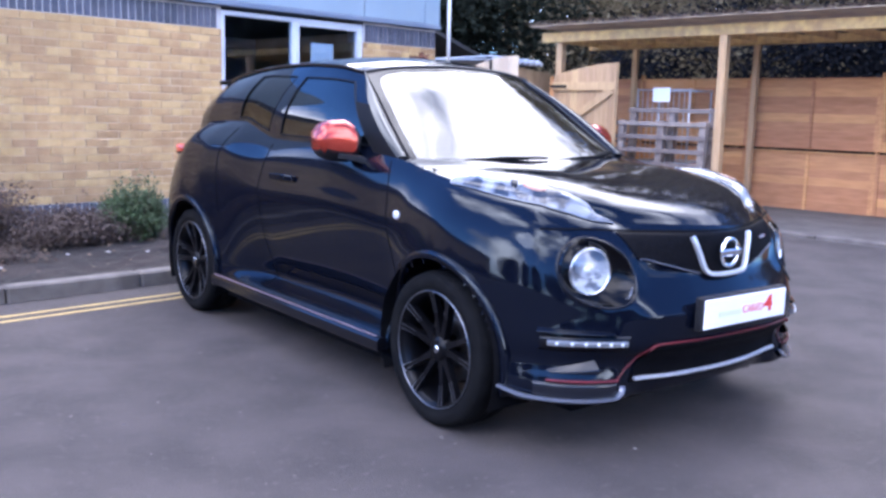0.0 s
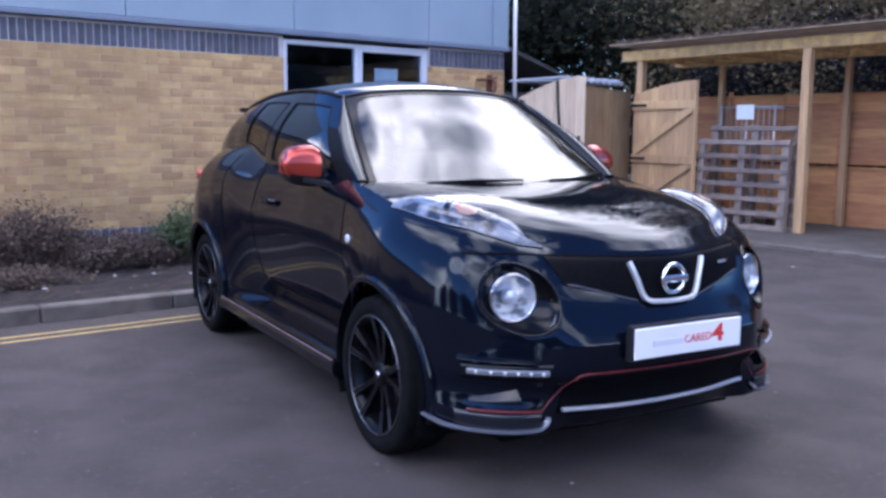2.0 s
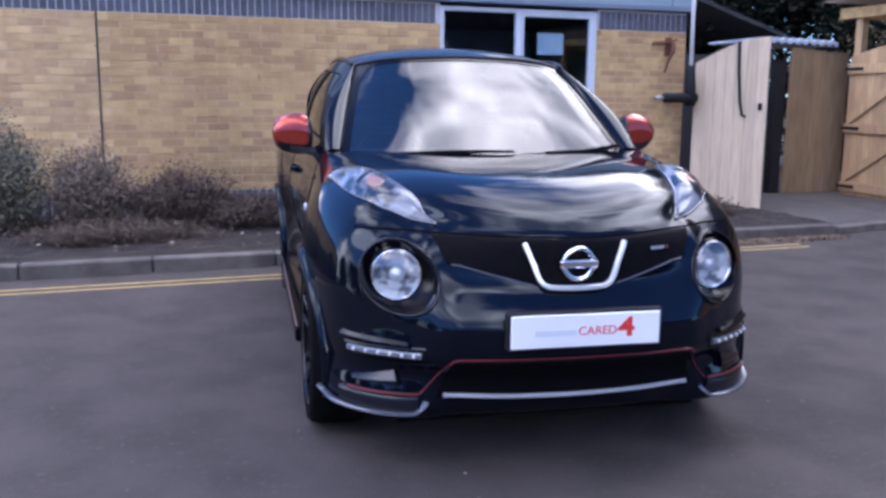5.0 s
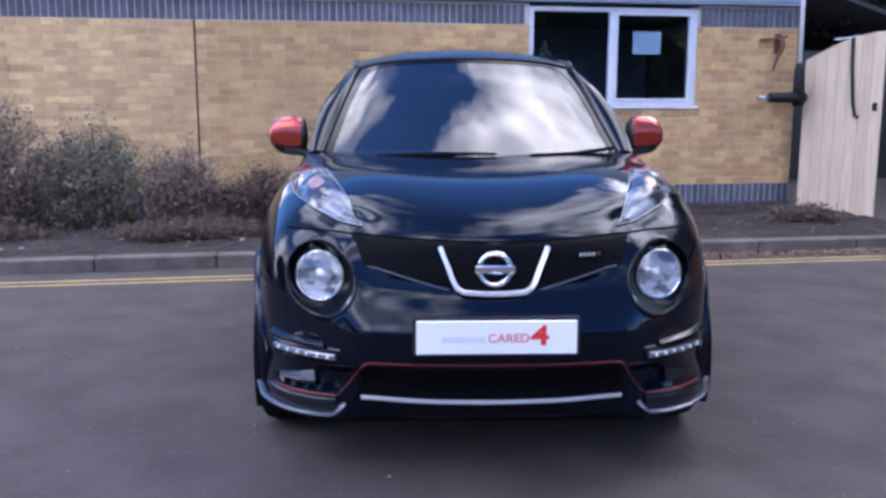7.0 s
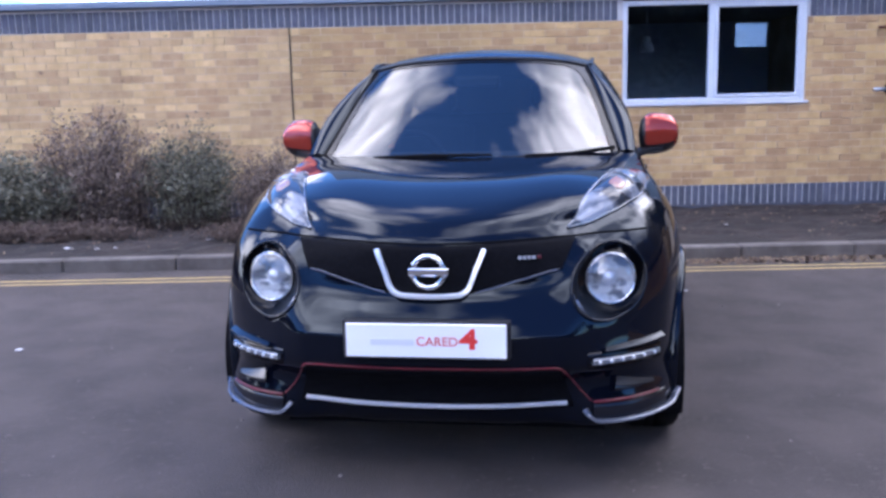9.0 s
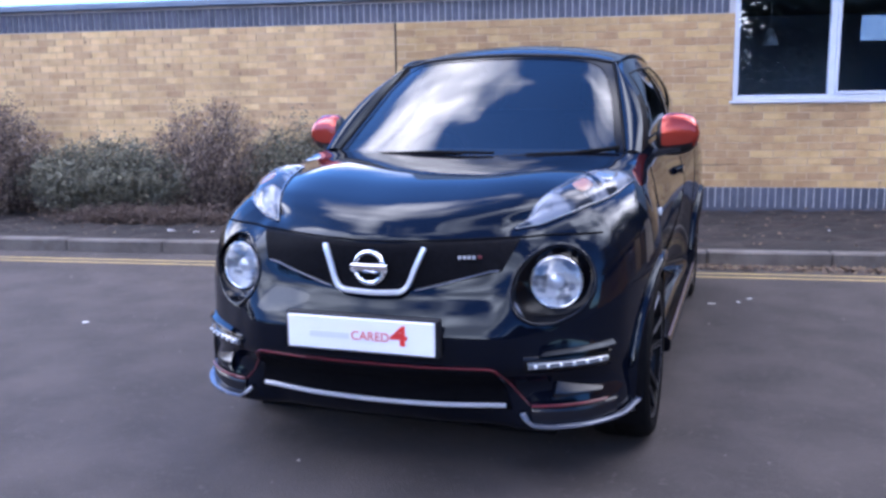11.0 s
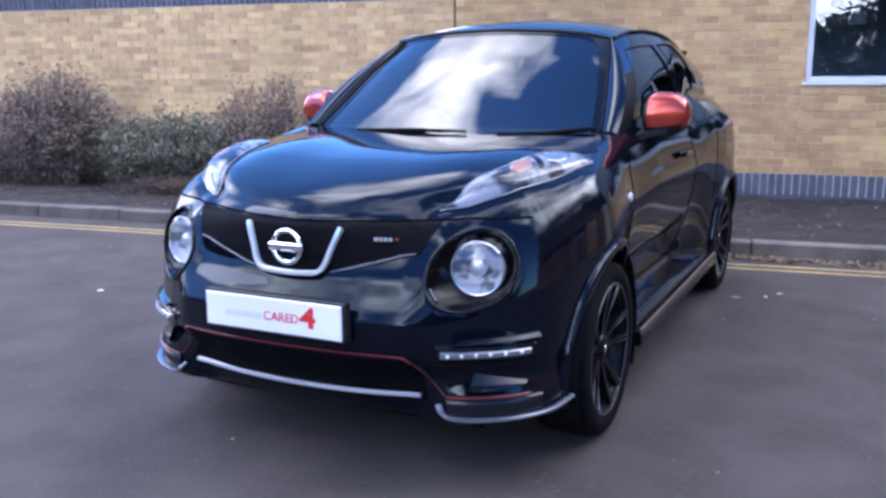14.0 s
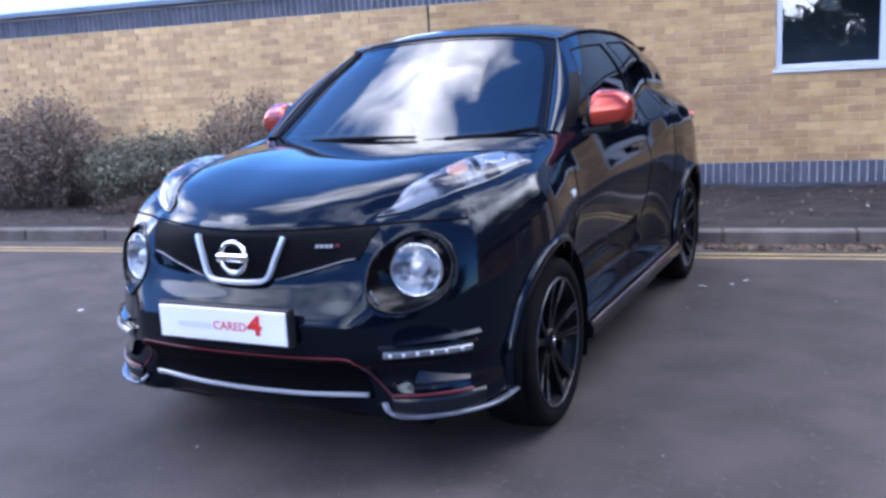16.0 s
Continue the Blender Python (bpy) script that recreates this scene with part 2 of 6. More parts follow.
def thin_leaf(m, share):
    """Lets part of the light pass through a leaf, in the leaf's own colour."""
    n, l = m.node_tree.nodes, m.node_tree.links
    b = n["Principled BSDF"]
    tr, mx = n.new("ShaderNodeBsdfTranslucent"), n.new("ShaderNodeMixShader")
    link = b.inputs["Base Color"].links
    if link:
        l.new(link[0].from_socket, tr.inputs["Color"])
    else:
        tr.inputs["Color"].default_value = b.inputs["Base Color"].default_value
    out = [q for q in n if q.bl_idname == "ShaderNodeOutputMaterial"][0]
    mx.inputs[0].default_value = share
    l.new(b.outputs["BSDF"], mx.inputs[1])
    l.new(tr.outputs["BSDF"], mx.inputs[2])
    l.new(mx.outputs["Shader"], out.inputs["Surface"])


for leaf_kind in (LEAF_BLACK, LEAF_MID, LEAF_DARK):
    thin_leaf(leaf_kind, 0.45)
ROOF_EDGE = material("weathered_roof_board", (0.33, 0.245, 0.165), 0.9, second=(0.21, 0.165, 0.13), scale=6, bump=0.4, bump_scale=50, random_tint=0.2)
BARK = material("bark", (0.085, 0.06, 0.045), 0.95, second=(0.05, 0.036, 0.028), scale=12, bump=0.8, bump_scale=30)
GRIT = material("grit", (0.15, 0.13, 0.115), 0.85, island_tint=0.6)
LITTER = material("litter_paper", (0.55, 0.54, 0.54), 0.7, second=(0.36, 0.34, 0.32), scale=20)
LEAF_LITTER = material("fallen_leaf", (0.15, 0.10, 0.062), 0.8, island_tint=0.5)
DARK_ROOF = material("dark_roof_sheet", (0.03, 0.032, 0.036), 0.7, second=(0.045, 0.045, 0.05), scale=2, bump=0.3, bump_scale=20)
PALE_SHEET = material("pale_roof_sheet", (0.45, 0.50, 0.58), 0.4, second=(0.38, 0.42, 0.50), scale=4)

# ---- mesh helpers ----
def mesh_object(name, verts, faces, mat, parent=None, label="", smooth=False):
    me = bpy.data.meshes.new(name)
    me.from_pydata(verts, [], faces)
    me.update()
    if mat is not None:
        me.materials.append(mat)
    if smooth:
        me.polygons.foreach_set("use_smooth", [True] * len(me.polygons))
    ob = new(name, me)
    if parent is not None:
        ob.parent = parent
    if label:
        tagged(ob, label)
    return ob


def part(name, bm, mat, parent=None, label="", smooth=False):
    """Links a bmesh as one mesh object under a thing or a part."""
    bmesh.ops.recalc_face_normals(bm, faces=bm.faces)
    me = bpy.data.meshes.new(name)
    bm.to_mesh(me)
    bm.free()
    me.materials.append(mat)
    if smooth:
        me.polygons.foreach_set("use_smooth", [True] * len(me.polygons))
    ob = new(name, me)
    if parent is not None:
        ob.parent = parent
    if label:
        tagged(ob, label)
    return ob


def box_bm(x0, x1, y0, y1, z0, z1, bevel=0.0, bm=None, m=None):
    own = bmesh.new()
    c = Matrix.Translation(((x0 + x1) / 2, (y0 + y1) / 2, (z0 + z1) / 2)) @ Matrix.Diagonal((x1 - x0, y1 - y0, z1 - z0, 1))
    bmesh.ops.create_cube(own, size=1, matrix=c)
    if bevel:
        bmesh.ops.bevel(own, geom=own.edges[:], offset=bevel, segments=1, affect="EDGES")
    if m is not None:
        bmesh.ops.transform(own, matrix=m, verts=own.verts)
    if bm is None:
        return own
    tmp = bpy.data.meshes.new("tmp")
    own.to_mesh(tmp)
    own.free()
    bm.from_mesh(tmp)
    bpy.data.meshes.remove(tmp)
    return bm


def box(name, x0, x1, y0, y1, z0, z1, mat, parent=None, label="", bevel=0.0):
    return part(name, box_bm(x0, x1, y0, y1, z0, z1, bevel), mat, parent, label)


def tube(name, points, radius, mat, parent=None, label="", sides=8, closed=False):
    """A round bar along a line of points; radius may be a list."""
    pts = [Vector(p) for p in points]
    k = len(pts)
    verts, faces = [], []
    for i, p in enumerate(pts):
        a = pts[i - 1] if (i or closed) else p
        b = pts[(i + 1) % k] if (i < k - 1 or closed) else p
        d = (b - a).normalized()
        s = d.cross(Vector((0, 0, 1)))
        if s.length < 0.05:
            s = d.cross(Vector((1, 0, 0)))
        s.normalize()
        u = s.cross(d)
        r = radius[i] if isinstance(radius, (list, tuple)) else radius
        verts += [p + r * (math.cos(t) * s + math.sin(t) * u) for t in [2 * math.pi * j / sides for j in range(sides)]]
    for i in range(k if closed else k - 1):
        for j in range(sides):
            a, b = i * sides + j, i * sides + (j + 1) % sides
            c, d = ((i + 1) % k) * sides + (j + 1) % sides, ((i + 1) % k) * sides + j
            faces.append((a, b, c, d))
    if not closed:
        faces += [tuple(range(sides))[::-1], tuple(range((k - 1) * sides, k * sides))]
    return mesh_object(name, verts, faces, mat, parent, label, smooth=True)


def empty(name, m, label, category, group="", kind=""):
    ob = new(name)
    ob.matrix_world = m
    return tagged(ob, label, category, group, kind)


def add_leaves(verts, faces, n, place, size, rng, droop=0.4):
    """n small two-sided leaf blades, each folded along its middle, at places given by place()."""
    for _ in range(n):
        c, up = place()
        a = rng.uniform(0, 2 * math.pi)
        t = rng.uniform(-droop, 1.0)
        d = Vector((math.cos(a), math.sin(a), t)).normalized()
        s = d.cross(Vector((rng.uniform(-1, 1), rng.uniform(-1, 1), rng.uniform(0.2, 1)))).normalized()
        l = size * rng.uniform(0.6, 1.4)
        w = l * rng.uniform(0.22, 0.36)
        k = len(verts)
        n_ = d.cross(s) * w * 0.35
        verts += [c, c + d * l * 0.5 + s * w + n_, c + d * l, c + d * l * 0.5 - s * w + n_]
        faces += [(k, k + 1, k + 2), (k, k + 2, k + 3)]


def shrub(name, u, v, z, w, d, h, leaf_mat, label, leaves, leaf, seed, wisps=0.3):
    """A bush: bent twigs from the base with leaves set along them, ragged at the top."""
    rng = random.Random(seed)
    root = empty(name, WALL_FRAME @ pose(u, v, z), label, "shrub", "shrubs along the wall")
    twigs = []
    tv, tf = [], []
    n = int(150 * w * d + 60)
    for i in range(n):
        a = rng.uniform(0, 2 * math.pi)
        r = math.sqrt(rng.random())
        base = Vector((rng.uniform(-.3, .3) * w, rng.uniform(-.3, .3) * d, 0))
        hh = h * (1 - 0.45 * r * r) * (1 - 0.5 * rng.random() ** 1.6) * (1 + (wisps * rng.random() if rng.random() < 0.3 else 0))
        tip = Vector((math.cos(a) * r * w * 0.5, math.sin(a) * r * d * 0.5, hh))
        mid = base.lerp(tip, 0.5) + Vector((rng.uniform(-.06, .06), rng.uniform(-.06, .06), 0.08))
        line = [base, base.lerp(mid, .55), mid, mid.lerp(tip, .6), tip]
        twigs.append(line)
        k0 = len(tv)
        for q, p in enumerate(line):
            rr = 0.0035 * (1 - q / 5) + 0.0010
            for j in range(3):
                an = 2.1 * j
                tv.append(p + Vector((math.cos(an) * rr, math.sin(an) * rr, 0)))
        for q in range(4):
            for j in range(3):
                a0, b0 = k0 + q * 3 + j, k0 + q * 3 + (j + 1) % 3
                tf.append((a0, b0, b0 + 3, a0 + 3))
    mesh_object("stem", tv, tf, BARK, root)
    lv, lf = [], []

    def place():
        line = rng.choice(twigs)
        s = rng.uniform(0.12, 1.0) * 3.999
        i = int(s)
        p = line[i].lerp(line[i + 1], s - i)
        j = 0.045
        return p + Vector((rng.gauss(0, j), rng.gauss(0, j), rng.gauss(0, j * 0.8))), 0
    add_leaves(lv, lf, leaves * 3, place, leaf * 0.58, rng)
    lv = [Vector((p.x, p.y, max(p.z, 0.005))) for p in lv]
    mesh_object("foliage", lv, lf, leaf_mat, root)
    return root


def tree(x, y, h, crown_w, seed, label, leaf_mat, leaves=5000, leaf=0.22, low=0.25, group="trees", clump=1.0):
    rng = random.Random(seed)
    root = empty("tree", pose(x, y, 0), label, "tree", group)
    trunk = [Vector((0, 0, 0)), Vector((rng.uniform(-.1, .1), .05, h * .25)), Vector((rng.uniform(-.3, .3), .1, h * .55)), Vector((0, 0, h * .92))]
    tube("trunk", trunk, [h * .022, h * .017, h * .011, h * .003], BARK, root)
    clumps = []
    limbs_v, limbs_f = [], []
    for i in range(46):
        s = rng.uniform(low, 0.98)
        p0 = trunk[0].lerp(trunk[3], s * 0.9)
        a = rng.uniform(0, 2 * math.pi)
        reach = crown_w * 0.5 * math.sqrt(max(0.08, 1 - ((s - 0.5) / 0.62) ** 2)) * rng.uniform(0.55, 1.1)
        p1 = p0 + Vector((math.cos(a) * reach, math.sin(a) * reach, rng.uniform(0.02, 0.16) * h))
        clumps.append((p1, clump * crown_w * rng.uniform(0.09, 0.17)))
        clumps.append((p0.lerp(p1, 0.55), clump * crown_w * rng.uniform(0.08, 0.14)))
        k = len(limbs_v)
        r0, r1 = h * 0.005, h * 0.0012
        for p, r in ((p0, r0), (p1, r1)):
            limbs_v += [p + Vector((math.cos(t) * r, math.sin(t) * r, 0)) for t in (0, 2.1, 4.2)]
        limbs_f += [(k, k + 1, k + 4, k + 3), (k + 1, k + 2, k + 5, k + 4), (k + 2, k, k + 3, k + 5)]
    mesh_object("branchwork", limbs_v, limbs_f, BARK, root)
    lv, lf = [], []

    def place():
        c, r = rng.choice(clumps)
        return c + Vector((rng.gauss(0, r), rng.gauss(0, r), rng.gauss(0, r * 0.7))), 0
    add_leaves(lv, lf, leaves, place, leaf, rng)
    mesh_object("crown", lv, lf, leaf_mat, root)
    return root


# wall frame: x along the brick wall, y into the building
WALL_FRAME = pose(0, 4.87, 0, 0, 0, 7.0)


def in_wall(ob, kind="", label="", category=""):
    ob.matrix_world = WALL_FRAME
    return tagged(ob, label, category, kind=kind)


# ---- ground ----
gv, gf = [], []
edges_x = [-400, -60, -20, -9, -4, 0, 4, 9, 20, 60, 400]
for yy in edges_x:
    for xx in edges_x:
        gv.append((xx, yy, 0))
k = len(edges_x)
for j in range(k - 1):
    for i in range(k - 1):
        gf.append((j * k + i, j * k + i + 1, (j + 1) * k + i + 1, (j + 1) * k + i))
tagged(mesh_object("ground", gv, gf, ASPHALT), "worn grey asphalt yard with pale specks", "asphalt", kind="structure")

# double yellow lines, thin painted strips
for v0 in (-2.955, -3.085):
    lv, lf = [], []
    rng = random.Random(3)
    n = 180
    for i in range(n + 1):
        u = -16 + 19.55 * i / n
        lv += [(u, v0 - 0.021 + rng.uniform(-.004, .004), 0.004), (u, v0 + 0.021 + rng.uniform(-.004, .004), 0.004)]
    lf = [(2 * i, 2 * i + 2, 2 * i + 3, 2 * i + 1) for i in range(n)]
    in_wall(mesh_object("yellow_line", lv, lf, YELLOW), "structure", "faded yellow no-parking line painted on the asphalt", "road marking")

# ---- planting bed ----
rng = random.Random(11)
nu, nv = 190, 26
bv, bf = [], []
for j in range(nv + 1):
    for i in range(nu + 1):
        u, v = -16 + 20.4 * i / nu, -2.46 + 2.47 * j / nv
        edge = min(1.0, (v + 2.46) / 0.25)
        bv.append((u, v, 0.09 + edge * (0.02 * noise.noise((u * 1.3, v * 1.3, 0)) + 0.03 * noise.noise((u * 5, v * 5, 2)) + 0.014 * rng.random())))
for j in range(nv):
    for i in range(nu):
        a = j * (nu + 1) + i
        bf.append((a, a + 1, a + nu + 2, a + nu + 1))
in_wall(mesh_object("soil_bed", bv, bf, SOIL, smooth=False), "structure", "bare dark soil bed with dead leaves along the wall", "soil")

# ---- brick wall of the building ----
U_LEFT, U_RIGHT = -14.0, 4.25
WIN_L, WIN_R, WIN_B, WIN_T = 1.10, 3.04, 1.215, 2.28
wall = new("wall_north")
in_wall(wall, "structure", "yellow stock brick wall with dark blue brick courses", "brick wall")
core = bmesh.new()
for a in ((U_LEFT, WIN_L, 0.33, 2.08), (WIN_R, U_RIGHT, 0.33, 2.08), (WIN_L, WIN_R, 0.33, WIN_B)):
    box_bm(a[0], a[1], 0.0045, 0.30, a[2], a[3], bm=core)
part("wall_core", core, MORTAR, wall)
bands = bmesh.new()
for a in ((U_LEFT, U_RIGHT, 0.125, 0.33), (U_LEFT, WIN_L, 2.08, 2.31), (WIN_R, U_RIGHT, 2.08, 2.31)):
    box_bm(a[0], a[1], 0.006, 0.30, a[2], a[3], bm=bands)
part("band_core", bands, PALE_MORTAR, wall)
box("footing", U_LEFT, U_RIGHT, -0.004, 0.30, -0.1, 0.122, BLUE_BRICK, wall)
# return wall, rear and roof slab of the building
back = bmesh.new()
box_bm(U_RIGHT - 0.30, U_RIGHT, 0.305, 8.0, -0.1, 2.31, bm=back)
box_bm(U_LEFT, U_RIGHT, 8.0, 8.25, -0.1, 2.31, bm=back)
box_bm(U_LEFT, U_LEFT + 0.25, 0.305, 8.0, -0.1, 2.31, bm=back)
in_wall(part("wall_return", back, MORTAR), "structure", "plain rear and side walls of the building", "wall")
in_wall(box("roof_slab", U_LEFT - 0.1, U_RIGHT + 0.02, 0.02, 8.3, 2.325, 2.388, DARK_ROOF), "structure", "flat felt roof of the building", "roof")

# metal edge over the top course, and the tall cladding over the window
fas = new("fascia")
in_wall(fas, "structure", "dark grey metal roof edge above the top brick course", "fascia")
box("gutter", U_LEFT - 0.1, U_RIGHT + 0.03, -0.075, 0.015, 2.318, 2.368, FASCIA, fas, bevel=0.006)
box("capping", U_LEFT - 0.1, -2.38, -0.055, 0.018, 2.372, 2.394, CLADDING, fas, bevel=0.008)
clad = new("cladding")
in_wall(clad, "structure", "flat blue-grey metal cladding above the window", "cladding")
edges = [-2.375, -0.6, 1.2, 3.0, 4.0, 4.27]
for a, b in zip(edges, edges[1:]):
    box("panel", a + 0.004, b - 0.004, -0.06, 0.016, 2.372, 3.75, CLADDING, clad, bevel=0.004)
box("cladding_back", -2.37, 4.25, 0.02, 0.12, 2.392, 3.74, FASCIA, clad)

# ---- window ----
win = new("window_1")
in_wall(win, "structure", "white plastic framed window with two dark panes", "window")
frame_bars = bmesh.new()
for a in ((WIN_L, WIN_L + 0.055, WIN_B, WIN_T), (WIN_R - 0.055, WIN_R, WIN_B, WIN_T), (WIN_L + 0.055, WIN_R - 0.055, WIN_B, WIN_B + 0.05), (WIN_L + 0.055, WIN_R - 0.055, WIN_T - 0.05, WIN_T), (2.012, 2.078, WIN_B + 0.05, WIN_T - 0.05)):
    box_bm(a[0], a[1], 0.02, 0.09, a[2], a[3], 0.006, frame_bars)
part("window_frame", frame_bars, UPVC, win)
sash = bmesh.new()
for a in ((2.079, 2.110, 1.266, 2.229), (2.945, 2.984, 1.266, 2.229), (2.111, 2.944, 1.266, 1.296), (2.111, 2.944, 2.198, 2.229)):
    box_bm(a[0], a[1], 0.008, 0.06, a[2], a[3], 0.005, sash)
part("sash", sash, UPVC, win)
box("window_sill", WIN_L - 0.03, WIN_R + 0.03, -0.03, 0.10, WIN_B - 0.03, WIN_B - 0.002, UPVC, win, bevel=0.006)
PANE = pane_glass("window_pane", (0.72, 0.81, 0.88), 0.06, 1.5)
for a, b in ((WIN_L + 0.055, 2.012), (2.110, 2.945)):
    g = box("pane", a, b, 0.045, 0.051, WIN_B + 0.05, WIN_T - 0.05, PANE, win)
    g.visible_shadow = False
rm = bmesh.new()
box_bm(-0.6, 3.9, 3.6, 3.7, 0.0, 2.3, bm=rm)
box_bm(-0.7, -0.6, 0.31, 3.7, 0.0, 2.3, bm=rm)
box_bm(-0.6, 3.9, 0.31, 3.6, 0.02, 0.06, bm=rm)
in_wall(part("room_wall", rm, ROOM), "structure", "dim office wall behind the window", "wall")
in_wall(box("notice", 2.30, 2.625, 0.0525, 0.0545, 1.785, 2.025, PAPER), "", "white paper notice taped inside the window pane", "notice")
lampu = empty("hanging_lamp", WALL_FRAME @ pose(1.66, 1.4, 0), "pale pendant lamp hanging in the dim office", "lamp")
tube("cord", [(0, 0, 2.29), (0, 0, 1.98)], 0.006, WHITE_POLE, lampu)
tube("shade", [(0, 0, 2.0), (0, 0, 1.93), (0, 0, 1.82)], [0.03, 0.05, 0.09], UPVC, lampu, sides=14)

# ---- kerb ----
kerb_bm = box_bm(0.004, 0.906, -0.065, 0.065, -0.10, 0.105, 0.012)
kerb_mesh = bpy.data.meshes.new("kerb_stone")
kerb_bm.to_mesh(kerb_mesh)
kerb_bm.free()
kerb_mesh.materials.append(KERB)
kerb = new("kerb")
in_wall(kerb, "structure", "grey concrete kerb stones edging the soil bed", "kerb")
for i in range(22):
    ob = new("kerb_stone", kerb_mesh)
    ob.parent = kerb
    ob.location = (-15.72 + 0.91 * i, -2.535 + random.uniform(-.004, .004), random.uniform(-.004, .004))
# rounded corner towards the gateway, then the low edge of the slab
corner = [(4.35, -2.53), (4.9, -2.40), (5.35, -2.35), (5.72, -2.65)]
for (a, b), (c, d) in zip(corner, corner[1:]):
    ob = new("kerb_stone", kerb_mesh)
    ob.parent = kerb
    le = math.hypot(c - a, d - b)
    ob.matrix_local = pose(a, b, -0.03, 0, 0, math.degrees(math.atan2(d - b, c - a))) @ Matrix.Diagonal((le / 0.91, 1, 1, 1))
for i in range(8):
    ob = new("kerb_stone", kerb_mesh)
    ob.parent = kerb
    ob.matrix_local = pose(5.76, -2.7 - 0.91 * i, -0.055, 0, 0, -90)

# concrete slab in front of the timber shelter
sv = [(4.3, -2.47), (4.9, -2.34), (5.35, -2.29), (5.80, -2.65), (5.82, -9.98), (12, -9.98), (12, 9), (4.3, 9)]
sb = bmesh.new()
fb = sb.faces.new([sb.verts.new((a, b, 0.045)) for a, b in sv])
ext = bmesh.ops.extrude_face_region(sb, geom=[fb])
bmesh.ops.translate(sb, vec=(0, 0, -0.06), verts=[v for v in ext["geom"] if isinstance(v, bmesh.types.BMVert)])
in_wall(part("pavement", sb, CONCRETE), "structure", "stained pale concrete slab before the timber shelter", "concrete slab")

# ---- downpipe pole and bracket at the wall's corner ----
pole = empty("pole", WALL_FRAME @ pose(3.995, -0.50, 0), "tall white pole in a black socket on a wall arm", "pole")
tube("shaft", [(0.0, 0, 1.62), (-0.02, 0, 3.7)], 0.023, WHITE_POLE, pole, sides=12)
tube("socket", [(0.01, 0, 1.22), (0.01, 0, 1.42), (0.0, 0, 1.60), (0.0, 0, 1.68)], [0.064, 0.062, 0.052, 0.032], BLACK_PLASTIC, pole, sides=12)
tube("arm", [(-0.34, 0, 1.31), (-0.33, 0, 1.31), (0.06, 0, 1.31), (0.085, 0, 1.31)], [0.045, 0.052, 0.062, 0.056], BLACK_PLASTIC, pole, sides=12)
tube("arm_tip", [(-0.46, 0, 1.31), (-0.342, 0, 1.31)], 0.02, GALV, pole, "bare steel end of the arm", sides=10)
box("wall_plate", -0.03, 0.05, 0.055, 0.498, 1.27, 1.35, BLACK_PLASTIC, pole, bevel=0.005)
brk = empty("hook_bracket", WALL_FRAME @ pose(3.985, -0.01, 0), "rusty iron bracket with a hook hanging on the brick wall", "bracket")
box("back_plate", -0.03, 0.06, -0.008, 0.009, 1.80, 2.02, RUST, brk, bevel=0.003)
tube("rod", [(-0.22, -0.03, 1.95), (0.0, -0.04, 1.96), (0.10, -0.05, 1.99)], 0.014, RUST, brk)
tube("hook", [(0.0, -0.01, 1.98), (0.03, -0.09, 1.93), (0.0, -0.13, 1.84), (-0.04, -0.10, 1.74), (-0.07, -0.08, 1.60)], [0.02, 0.028, 0.024, 0.016, 0.008], RUST, brk)


# ---- gate leaves ----
def gate_leaf(m, width, h0, h1, mat, label, braced, seed):
    """Vertical boards with a rising curved top; braced: ledges and diagonals on the seen face (y < 0)."""
    rng = random.Random(seed)
    g = empty("gate", m, label, "gate", "timber gate leaves")
    n = max(6, round(width / 0.125))
    bw = width / n

    def top(x):
        s = x / width
        return h0 + (h1 - h0) * math.sin(s * math.pi / 2)
    for i in range(n):
        a, b = i * bw + 0.002, (i + 1) * bw - 0.002
        dy = rng.uniform(-0.002, 0.002)
        vs = []
        for y in (0.0 + dy, 0.022 + dy):
            vs += [(a, y, 0.05), (b, y, 0.05), (b, y, top(b)), (a, y, top(a))]
        mesh_object("board", vs, [(0, 1, 2, 3), (7, 6, 5, 4), (0, 4, 5, 1), (1, 5, 6, 2), (2, 6, 7, 3), (3, 7, 4, 0)], mat, g)
    if braced:
        for z in (0.16, 0.93, 1.70):
            box("ledge", 0.0, width, -0.035, -0.004, z - 0.06, z + 0.06, mat, g, bevel=0.004)
        for z0, z1 in ((0.24, 0.85), (1.01, 1.62)):
            d = Vector((width * 0.9, 0, z1 - z0))
            ang = math.degrees(math.atan2(d.z, d.x))
            part("brace", box_bm(0, d.length, -0.034, -0.003, -0.055, 0.055, 0.003, m=pose(width * 0.05, 0, z0 + 0.02, 0, -ang, 0)), mat, g)
        box("free_edge", width - 0.004, width + 0.03, -0.036, 0.024, 0.05, h1, mat, g, bevel=0.004)
        for z in (0.16, 0.93, 1.70):
            box("hinge", -0.03, 0.30, -0.046, -0.0365, z - 0.02, z + 0.02, BLACK_PLASTIC, g, bevel=0.002)
    return g


